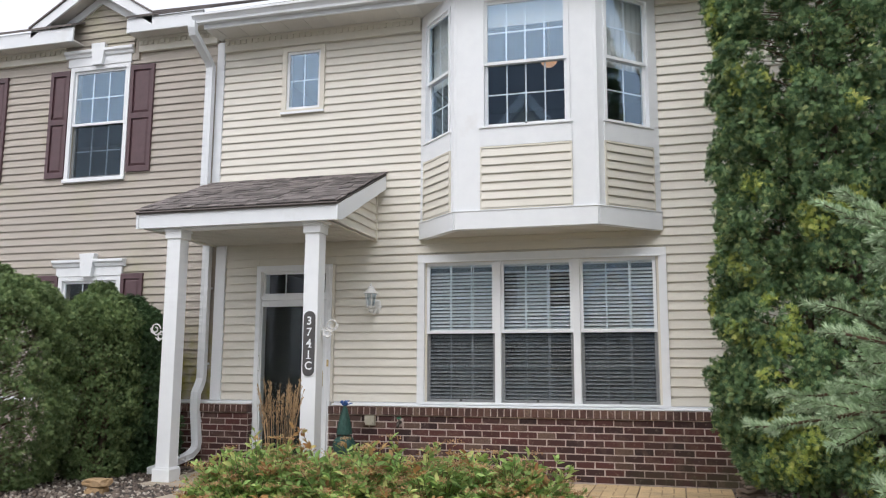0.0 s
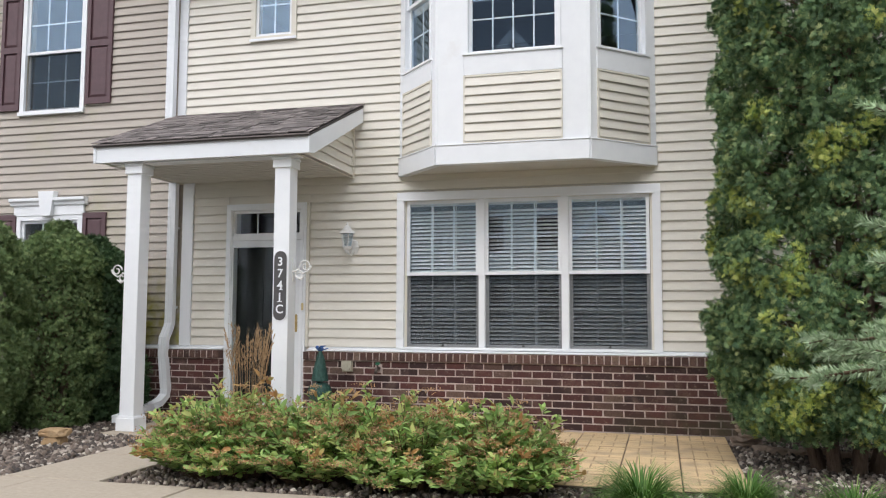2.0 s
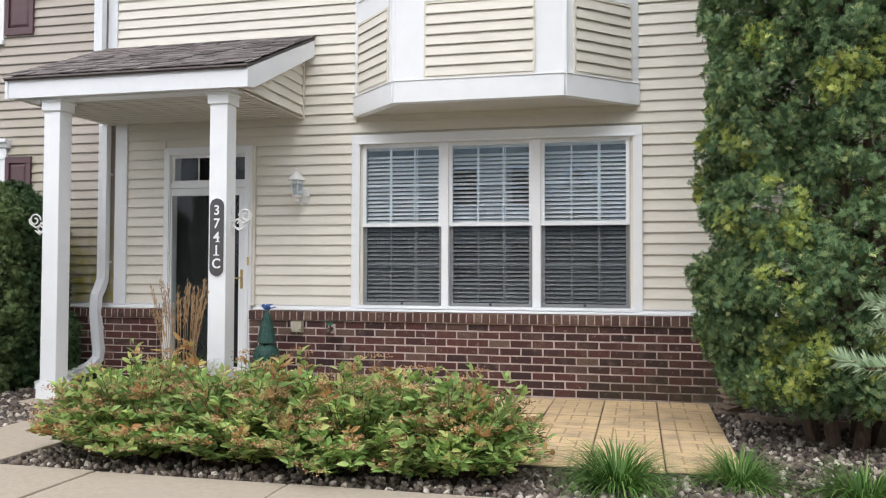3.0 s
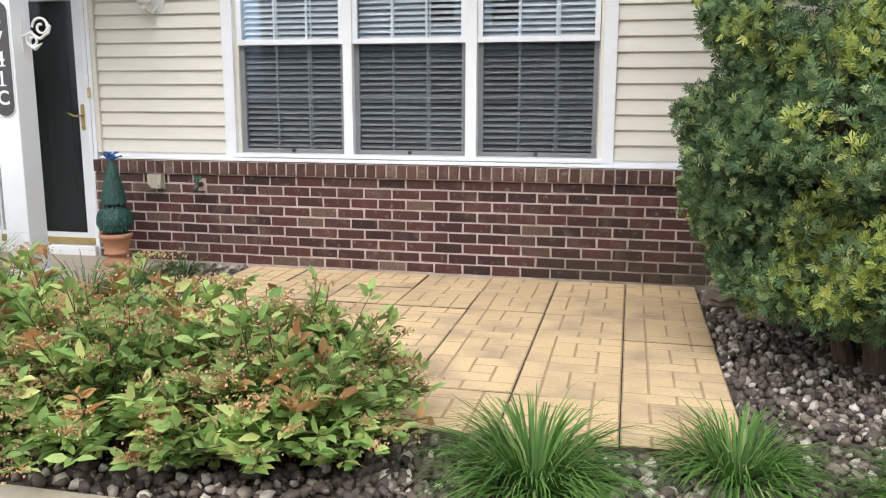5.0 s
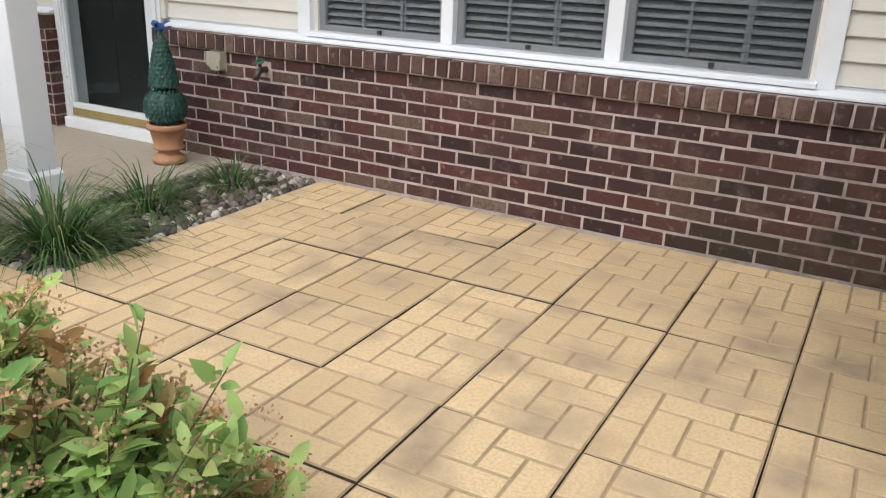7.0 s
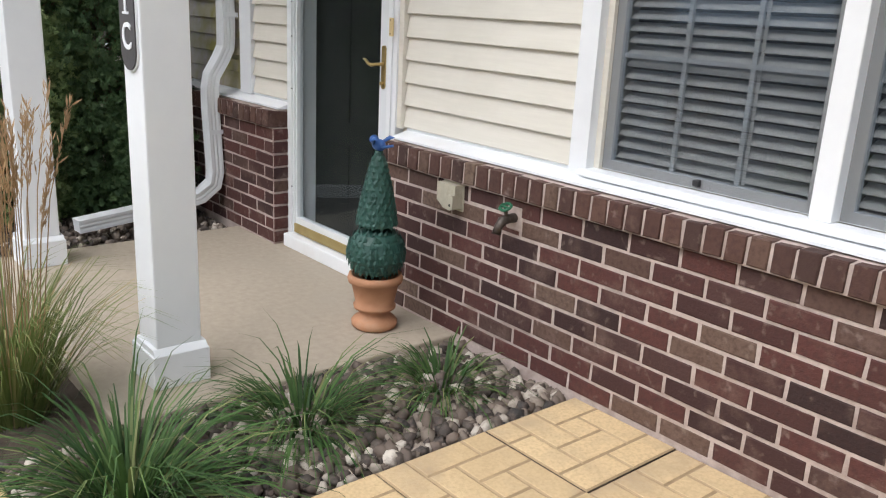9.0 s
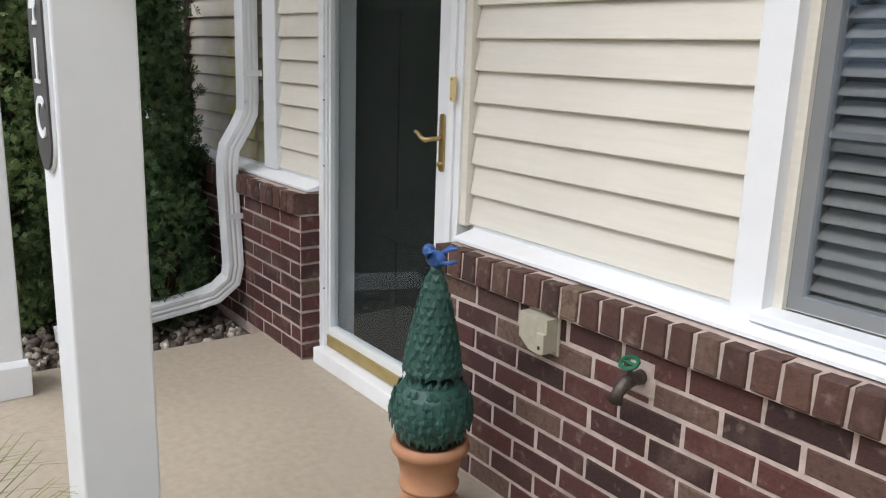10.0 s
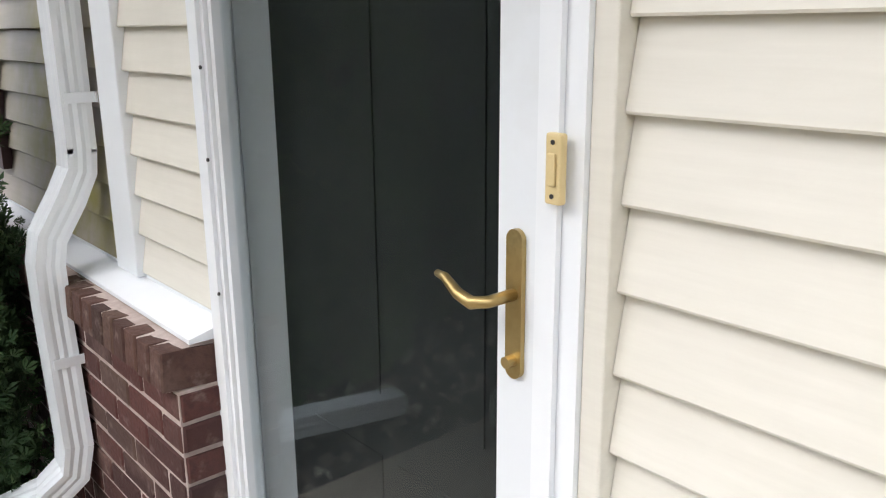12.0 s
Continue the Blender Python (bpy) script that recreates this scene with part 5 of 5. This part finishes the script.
reed = thing("feather_reed_grass", "tall feather reed grass with tan plumes beside the post", "ornamental grass", (-3.77, 7.5, -0.05))
n = 520
a, lean = npr.rand(n) * 6.28, npr.rand(n) ** 1.3 * 0.55
z_ax = np.c_[np.cos(a) * np.sin(lean), np.sin(a) * np.sin(lean), np.cos(lean)]
y_ax = np.c_[np.cos(a) * np.cos(lean), np.sin(a) * np.cos(lean), -np.sin(lean)]
m = np.zeros((n, 4, 4))
s = 0.55 + 0.4 * npr.rand(n)
m[:, :3, 0], m[:, :3, 1], m[:, :3, 2] = np.cross(y_ax, z_ax) * 0.45, y_ax * (s * 0.5)[:, None], z_ax * s[:, None]
rr = 0.12 * np.sqrt(npr.rand(n))
m[:, :3, 3] = np.c_[rr * np.cos(a), rr * np.sin(a), np.zeros(n)]
m[:, 3, 3] = 1
scattered("foliage", *BLADE, m, REED, reed)
bm = bmesh.new()
ends = []
for i in range(32):
    a, l0 = npr.rand() * 6.28, npr.rand() * 0.15
    h = 0.85 + 0.32 * npr.rand()
    p0 = Vector((0.08 * math.cos(a), 0.08 * math.sin(a), 0))
    p1 = p0 + Vector((math.cos(a) * l0 * h * 0.6, math.sin(a) * l0 * h * 0.6, h * 0.72))
    p2 = p0 + Vector((math.cos(a) * l0 * h * 1.1, math.sin(a) * l0 * h * 1.1, h))
    tube([p0, p1, p2], [0.0022, 0.002, 0.0012], 4, bm)
    ends.append((p1, p2))
part("stalk_mass", bm, PLUME, reed)
pos, ahead = [], []
for p1, p2 in ends:
    for k in range(46):
        t = npr.rand()
        pos.append(p1.lerp(p2, 0.15 + 0.9 * t) + Vector(npr.randn(3)) * 0.004)
        ahead.append((p2 - p1).normalized() + Vector(npr.randn(3)) * 0.22)
scattered("plume", [(0, 0, 0), (0.07, 0.5, 0), (0, 1, 0), (-0.07, 0.5, 0)], [(0, 1, 2, 3)], frames_from(pos, ahead, npr.randn(len(pos), 3), 0.03 + 0.02 * npr.rand(len(pos))), PLUME, reed, "feathery tan seed plumes")

LEAF = ([(0, 0, 0), (0.22, 0.35, 0.05), (0.17, 0.7, 0.02), (0, 1, -0.12), (-0.17, 0.7, 0.02), (-0.22, 0.35, 0.05), (0, 0.5, -0.03)],
        [(0, 1, 6), (1, 2, 6), (2, 3, 6), (3, 4, 6), (4, 5, 6), (5, 0, 6)])


def spirea(x, y, rx, ry, h, stems, seed, label):
    """A mounded shrub: leafy arching stems, each with a flat dry flower head at its tip."""
    rs = np.random.RandomState(seed)
    g = thing("spirea_shrub", label, "shrub", (x, y, -0.05), group="spirea shrubs")
    bm = bmesh.new()
    lp, la, lu, ls, hp, ha, rust = [], [], [], [], [], [], []
    for i in range(stems):
        a, k = rs.rand() * 6.28, rs.rand() ** 0.5
        tip = np.array([math.cos(a) * rx * k, math.sin(a) * ry * k, h * (1 - 0.62 * k ** 4) * (0.6 + 0.26 * rs.rand() + 0.42 * rs.rand() ** 4 + 0.12 * math.sin(3 * a + seed))])
        base = np.array([math.cos(a) * 0.3 * rx * k, math.sin(a) * 0.3 * ry * k, 0.0])
        mid = base * 0.5 + tip * 0.5 + np.array([0, 0, 0.10 * h]) + rs.randn(3) * 0.02
        tube([base, mid, tip], [0.004, 0.003, 0.0015], 4, bm)
        tinted = rs.rand() < 0.18
        for j in range(22):
            t = 0.25 + 0.75 * rs.rand()
            p = (1 - t) ** 2 * base + 2 * t * (1 - t) * mid + t * t * tip
            d = rs.randn(3)
            d[2] = 0.35 * abs(d[2])
            d += 0.5 * (tip - base) / h
            lp.append(p + d / np.linalg.norm(d) * 0.008)
            la.append(d)
            lu.append([0, 0, 1] + rs.randn(3) * 0.5)
            ls.append(0.046 + 0.04 * rs.rand())
            rust.append(tinted and t > 0.8)
        if rs.rand() < 0.46:
            w = 0.02 + 0.02 * rs.rand()
            for j in range(44):
                q = rs.randn(3) * np.array([w, w, 0.008])
                hp.append(tip + q + [0, 0, 0.012])
                ha.append(rs.randn(3) + [0, 0, 1.2])
    part("stem_mass", bm, STEM, g)
    fm, rust = frames_from(lp, la, lu, ls), np.array(rust)
    scattered("foliage", *LEAF, fm[~rust], SPIREA, g)
    scattered("new_leaves", *LEAF, fm[rust], SPIREATIP, g, "bronze-tinged young leaves")
    scattered("dry_bloom", [(0.5, 0, 0), (0, 0.6, 0.1), (-0.5, 0, 0), (0, -0.6, 0.1), (0, 0, 0.5)], [(0, 1, 4), (1, 2, 4), (2, 3, 4), (3, 0, 4)], frames_from(hp, ha, np.random.RandomState(seed).randn(len(hp), 3), 0.006 + 0.007 * rs.rand(len(hp))), SEEDHEAD, g, "dry rust-brown flower heads")
    return g


spirea(-3.25, 6.18, 0.72, 0.54, 0.6, 370, 21, "mounded green spirea with rusty spent flowers by the walkway")
spirea(-2.55, 6.2, 0.76, 0.56, 0.6, 380, 22, "mounded green spirea with rusty spent flowers along the sidewalk")
spirea(-1.85, 6.18, 0.76, 0.56, 0.59, 380, 23, "mounded green spirea with rusty spent flowers along the sidewalk")
spirea(-1.2, 6.2, 0.58, 0.52, 0.55, 360, 24, "mounded green spirea with rusty spent flowers at the patio edge")


def spruce(x, y, seed):
    rs = np.random.RandomState(seed)
    g = thing("blue_spruce", "blue-green spruce with drooping needled branches", "tree", (x, y, -0.14))
    part("trunk", tube([(0, 0, 0), (0.02, 0, 1.2), (0, 0.02, 2.6)], [0.09, 0.06, 0.015], 10), TRUNK, g)
    bm = bmesh.new()
    pos, ahead = [], []

    def branch(p, d, ln, r, depth):
        pts = [p]
        steps = 7
        for i in range(steps):
            d = (d + Vector(rs.randn(3)) * 0.09 + Vector((0, 0, -0.03 if depth == 0 else 0.02))).normalized()
            pts.append(pts[-1] + d * ln / steps)
        tube(pts, [r * (1 - 0.8 * i / steps) + 0.0012 for i in range(steps + 1)], 5, bm)
        dens = (700, 1350, 1500)[depth]
        for i in range(int(ln * dens)):
            t = (0.25 if depth == 0 else 0.03) + rs.rand() * (0.73 if depth == 0 else 0.97)
            k = min(int(t * steps), steps - 1)
            q = pts[k].lerp(pts[k + 1], t * steps - k)
            dd = (pts[k + 1] - pts[k]).normalized()
            s = Vector(rs.randn(3))
            s = (s - dd * s.dot(dd)).normalized()
            pos.append(q)
            ahead.append(dd * 0.75 + s + Vector((0, 0, 0.25)))
        if depth < 2:
            for i in range(12 if depth == 0 else 4):
                t = 0.28 + 0.68 * (i + rs.rand()) / (12 if depth == 0 else 4)
                k = min(int(t * steps), steps - 1)
                dd = (pts[k + 1] - pts[k]).normalized()
                s = dd.cross(Vector((0, 0, 1))).normalized() * (1 if i % 2 else -1)
                branch(pts[k], (dd * 0.8 + s * 0.75 + Vector((0, 0, rs.randn() * 0.15))).normalized(), ln * (0.42 if depth == 0 else 0.4) * (1.25 - t * 0.6), r * 0.45, depth + 1)
    for k in range(34):
        z = 0.95 + 0.95 * k / 34
        a = math.pi + rs.uniform(-1.5, 1.5) if k % 4 else rs.rand() * 6.28
        ln = (1.22 - 1.0 * max(0.0, z - 1.45)) * rs.uniform(0.85, 1.04)
        branch(Vector((0, 0, z)), Vector((math.cos(a), math.sin(a), 0.24)).normalized(), ln, 0.016, 0)
    part("bough", bm, STEM, g)
    n = len(pos)
    scattered("foliage", [(-0.11, 0, 0), (0.11, 0, 0), (0, 1, 0.02)], [(0, 1, 2)], frames_from(pos, ahead, rs.randn(n, 3), 0.022 + 0.009 * rs.rand(n)), SPRUCE, g, "stiff blue-green needles")


spruce(1.58, 2.8, 5)
# ---- stones ----
def pebble():
    """An angular worn stone of 20 faces."""
    bm = bmesh.new()
    bmesh.ops.create_icosphere(bm, subdivisions=1, radius=0.5)
    bm.verts.ensure_lookup_table()
    vs = [tuple(v.co * (1 + 0.22 * math.sin(v.index * 2.4) + 0.15 * v.co.x)) for v in bm.verts]
    fs = [tuple(v.index for v in f.verts) for f in bm.faces]
    bm.free()
    return vs, fs


PEB = pebble()


def rocks(name, label, x0, x1, y0, y1, per, lo, hi, skip=(), z=-0.045):
    n = int((x1 - x0) * (y1 - y0) * per)
    p = np.c_[x0 + (x1 - x0) * npr.rand(n), y0 + (y1 - y0) * npr.rand(n)]
    for a, b, c, d in skip:
        p = p[~((p[:, 0] > a) & (p[:, 0] < b) & (p[:, 1] > c) & (p[:, 1] < d))]
    n = len(p)
    m = frames_from(np.zeros((n, 3)), npr.randn(n, 3), npr.randn(n, 3), np.ones(n))
    size = lo + (hi - lo) * npr.rand(n) ** 1.8
    m[:, :3, 0] *= (size * (0.9 + 0.5 * npr.rand(n)))[:, None]
    m[:, :3, 1] *= (size * (0.8 + 0.4 * npr.rand(n)))[:, None]
    m[:, :3, 2] *= (size * (0.6 + 0.3 * npr.rand(n)))[:, None]
    m[:, :3, 3] = np.c_[p, z + size * 0.25 + 0.012 * npr.rand(n)]
    ob = scattered(name, *PEB, m, STONE, None, label)
    return tagged(ob, category="gravel", kind="stuff")


rocks("gravel", "brown and grey river rocks between porch and patio", -3.41, -2.73, 7.38, 9.17, 1900, 0.03, 0.07)
rocks("gravel", "brown and grey river rocks under the arborvitae", 0.50, 3.6, 5.74, 9.17, 1150, 0.02, 0.055)
rocks("gravel", "river rocks before the patio", -0.85, 0.50, 5.74, 6.42, 1700, 0.025, 0.058)
rocks("gravel", "river rocks under the spirea", -3.97, -0.85, 5.74, 6.6, 800, 0.025, 0.06)
rocks("gravel", "dark river rocks beside the porch and hedge", -8.2, -5.53, 5.74, 9.17, 800, 0.022, 0.06)
rocks("gravel", "river rocks along the walkway", -5.53, -4.79, 5.74, 7.72, 1100, 0.03, 0.075)


def boulder(name, label, at, size, mat, seed, cat="rock"):
    bm = bmesh.new()
    bmesh.ops.create_icosphere(bm, subdivisions=3, radius=1)
    for v in bm.verts:
        k = 1 + 0.35 * noise.noise(v.co * 1.3 + Vector((seed, 0, 0))) + 0.10 * noise.noise(v.co * 4 + Vector((0, seed, 0)))
        c = v.co * k
        v.co = Vector((max(-0.85, min(0.85, c.x)) * size[0], max(-0.8, min(0.8, c.y)) * size[1], (max(-0.7, min(0.62, c.z)) + 0.55) * size[2]))
    ob = part(name, bm, mat, None, label, at=at)
    return tagged(ob, category=cat)


boulder("boulder", "tan sandstone boulder beside the walkway", (-5.53, 7.12, -0.06), (0.13, 0.11, 0.11), BOULDER, 2)
boulder("boulder", "flat tan sandstone on the boulder", (-5.52, 7.11, 0.06), (0.15, 0.11, 0.055), BOULDER, 5)
pile = thing("stone_stack", "small stack of brown flagstones by the wall", "stones", (0.66, 8.80, -0.05))
rng = random.Random(8)
for k in range(9):
    bm = bmesh.new()
    bmesh.ops.create_icosphere(bm, subdivisions=2, radius=1)
    w = 0.17 - 0.012 * k
    for v in bm.verts:
        c = v.co * (1 + 0.3 * noise.noise(v.co * 1.6 + Vector((k * 3.1, 0, 0))))
        v.co = Vector((c.x * w, c.y * w * 0.8, max(-0.6, min(0.6, c.z)) * 0.035))
    part("flagstone", bm, SLATE, pile, at=(rng.uniform(-0.03, 0.03), rng.uniform(-0.03, 0.03), 0.02 + k * 0.038))
for k in range(7):
    boulder("boulder", "brown flat rock lying under the arborvitae", (0.75 + 0.14 * k, 8.55 - 0.09 * (k % 3), -0.05), (0.10 + 0.03 * (k % 2), 0.09, 0.06), SLATE, 20 + k)

# ---- the row houses across the street, which the panes mirror ----
far = thing("row_house", "taupe row house across the street with white gables", "house")
FY = -13.0
part("wall", box(-13, 26, FY - 8, FY, -0.14, 9.2), CREAM, far)
part("roof", prism([(FY + 0.5, 9.15), (FY - 4.5, 15.0), (FY - 9, 9.15)], "x", -13.5, 26.5), FARROOF, far)
for gx in (-5.3, 3.2, 11.7):
    gb = part("gable", prism([(gx - 1.7, 9.1), (gx + 1.7, 9.1), (gx, 11.3)], "y", FY + 0.02, FY + 0.25), CREAM, far)
    for s in (-1, 1):
        part("rake_board", prism([(gx, 11.9), (gx + s * 2.2, 9.2), (gx + s * 2.2, 8.8), (gx, 11.4)], "y", FY + 0.26, FY + 0.5), WHITE, gb)
    px = gx + 3.1
    pg = part("porch_gable", prism([(px - 1.4, 3.3), (px + 1.4, 3.3), (px, 4.9)], "y", FY + 0.8, FY + 1.0), CREAM, far)
    for s in (-1, 1):
        part("rake_board", prism([(px, 5.15), (px + s * 1.7, 3.3), (px + s * 1.7, 3.05), (px, 4.85)], "y", FY + 1.01, FY + 1.2), WHITE, pg)
        part("post", box(px + s * 1.25 - 0.12, px + s * 1.25 + 0.12, FY + 0.8, FY + 1.04, -0.14, 3.3), WHITE, pg)
    for wz in (0.9, 3.6, 6.4):
        for wx in (gx - 1.1, gx + 1.1):
            w = part("window", box(wx - 0.55, wx + 0.55, FY + 0.01, FY + 0.04, wz, wz + 1.5), WHITE, far)
            for k in (0, 1):
                part("pane", box(wx - 0.46, wx + 0.46, FY + 0.041, FY + 0.05, wz + 0.08 + 0.71 * k, wz + 0.71 + 0.71 * k), DARK, w)

# ---- pavers ----
patio = tagged(thing("patio", "buff concrete paver patio with moulded brick pattern", "patio"), kind="structure")


def paver_mesh():
    bm = bmesh.new()
    u = (PAVE - 0.005) / 4
    h = PAVE / 2 - 0.0025
    for x, y, w, d in ((0, 0, 2, 1), (2, 0, 1, 2), (3, 0, 1, 1), (0, 1, 1, 2), (1, 1, 1, 1), (3, 1, 1, 2), (1, 2, 2, 1), (0, 3, 2, 1), (2, 3, 2, 1)):
        a, b, c, e = x * u - h, (x + w) * u - h, y * u - h, (y + d) * u - h
        lo = [bm.verts.new((px, py, -0.005)) for px, py in ((a, c), (b, c), (b, e), (a, e))]
        rings = [lo]
        for g, z in ((0.0064, -0.0012), (0.0105, 0.0)):
            rings.append([bm.verts.new((px, py, z)) for px, py in ((a + g, c + g), (b - g, c + g), (b - g, e - g), (a + g, e - g))])
        bm.faces.new(rings[-1])
        for k in (0, 1):
            for i in range(4):
                bm.faces.new((rings[k][i], rings[k][(i + 1) % 4], rings[k + 1][(i + 1) % 4], rings[k + 1][i])).material_index = 1 - k
    lo = [bm.verts.new((px, py, -0.05)) for px, py in ((-h, -h), (h, -h), (h, h), (-h, h))]
    hi = [bm.verts.new((px, py, -0.0051)) for px, py in ((-h, -h), (h, -h), (h, h), (-h, h))]
    for i in range(4):
        bm.faces.new((lo[i], lo[(i + 1) % 4], hi[(i + 1) % 4], hi[i])).material_index = 2
    me = bpy.data.meshes.new("paver")
    bm.normal_update()
    bm.to_mesh(me)
    bm.free()
    me.materials.append(PAVER)
    me.materials.append(GRIME)
    me.materials.append(SOIL)
    return me


pm = paver_mesh()
rng = random.Random(3)
spots = [(c, r) for c in range(7) for r in range(5)] + [(c, 5) for c in (3, 4, 5, 6)] + [(c, 4) for c in (-3, -2, -1)]
for c, r in spots:
    p = new("paver", pm)
    p.matrix_basis = pose(PATIO_X0 + (c + 0.5) * PAVE, YB - 0.004 - (r + 0.5) * PAVE, -0.001 + rng.uniform(-0.004, 0.003), rng.uniform(-0.4, 0.4), rng.uniform(-0.4, 0.4), rng.choice((0, 90, 180, 270)) + rng.uniform(-0.4, 0.4))
    p.parent = patio

# ---- bricks ----
BL, BH, J = 0.2065, 0.0745, 0.0125


def brick_mesh(w, d, h, name="brick", mat=BRICK, seed=0):
    """A brick with its long face towards -y and worn front edges."""
    bm = bmesh.new()
    e = 0.0035
    wob = random.Random(seed)
    a, b = w / 2, h / 2
    back = [bm.verts.new(p) for p in ((-a, d, -b), (a, d, -b), (a, d, b), (-a, d, b))]
    mid = [bm.verts.new(p) for p in ((-a, e, -b), (a, e, -b), (a, e, b), (-a, e, b))]
    face = [bm.verts.new(p) for p in ((-a + e, 0, -b + e), (a - e, 0, -b + e), (a - e, 0, b - e), (-a + e, 0, b - e))]
    for v in mid + face:
        v.co += Vector((wob.uniform(-0.0022, 0.0022), 0, wob.uniform(-0.0022, 0.0022)))
    bm.faces.new(face)
    for u, v in ((back, mid), (mid, face)):
        for i in range(4):
            bm.faces.new((u[i], u[(i + 1) % 4], v[(i + 1) % 4], v[i]))
    return mesh_of(bm, name, mat)


FULL = [brick_mesh(BL - J, 0.03, BH - J, seed=i) for i in range(8)]
HALF = [brick_mesh(BL / 2 - J, 0.03, BH - J, seed=20 + i) for i in range(4)]
ROWLOCK = [brick_mesh(0.0755 - J, 0.13, 0.095 - 0.006, "rowlock_brick", CAPBRICK, 40 + i) for i in range(6)]


def brickwork(wall, x0, x1, flush_left, flush_right):
    """Running bond with a projecting rowlock course on top; bricks stand proud of the mortar."""
    rng = random.Random(int(x1 * 10))
    face = YB - 0.0045
    for k in range(9):
        z = 0.675 - (k + 0.5) * BH
        edge = x1 if flush_right else x0
        s = -1 if flush_right else 1
        x = edge
        first = k % 2 == 1
        while (x - x0 if s < 0 else x1 - x) > 0.09:
            me, w = (HALF, BL / 2) if first else (FULL, BL)
            first = False
            b = new("brick", rng.choice(me))
            b.matrix_basis = pose(x + s * w / 2, face + rng.uniform(-0.0015, 0.0025), z + rng.uniform(-0.001, 0.001), rng.uniform(-0.5, 0.5), rng.uniform(-0.3, 0.3), rng.uniform(-0.5, 0.5))
            b.parent = wall
            x += s * w
    n = int((x1 - x0) / 0.0755)
    for i in range(n):
        b = new("rowlock_brick", rng.choice(ROWLOCK))
        x = x1 - (i + 0.5) * 0.0755 if flush_right else x0 + (i + 0.5) * 0.0755
        b.matrix_basis = pose(x, YB - 0.03 + rng.uniform(-0.002, 0.002), 0.7265 + rng.uniform(-0.0015, 0.0015), rng.uniform(-0.6, 0.6) - 3.0, 0, rng.uniform(-0.5, 0.5))
        b.parent = wall


def mortar_wall(name, x0, x1, label):
    w = part(name, box(x0, x1, YB, YC - 0.003, -0.3, 0.675), MORTAR)
    tagged(w, label, "brick wall", kind="structure")
    part("rowlock_mortar", prism([(YB - 0.022, 0.677), (YC - 0.004, 0.677), (YC - 0.004, 0.775), (YB - 0.022, 0.765)], "x", x0 + 0.012, x1 - 0.012), MORTAR, w)
    return w


right_wall = mortar_wall("wall_brick_right", DOOR[1] + 0.002, 4.5, "dark red brick wainscot under the triple window")
brickwork(right_wall, DOOR[1] + 0.0, 1.1, True, False)
left_wall = mortar_wall("wall_brick_left", -13.0, DOOR[0] - 0.002, "dark red brick wainscot beside the entry door")
brickwork(left_wall, -7.8, DOOR[0], False, True)
# brick returns beside the door
for wall, x, turn in ((right_wall, DOOR[1], 270), (left_wall, DOOR[0], 90)):
    rng = random.Random(int(-x * 7))
    for k in range(9):
        b = new("brick", rng.choice(HALF))
        b.matrix_basis = pose(x + (-0.006 if turn == 270 else 0.006), YB + 0.047, 0.675 - (k + 0.5) * BH, 0, 0, turn)
        b.parent = wall
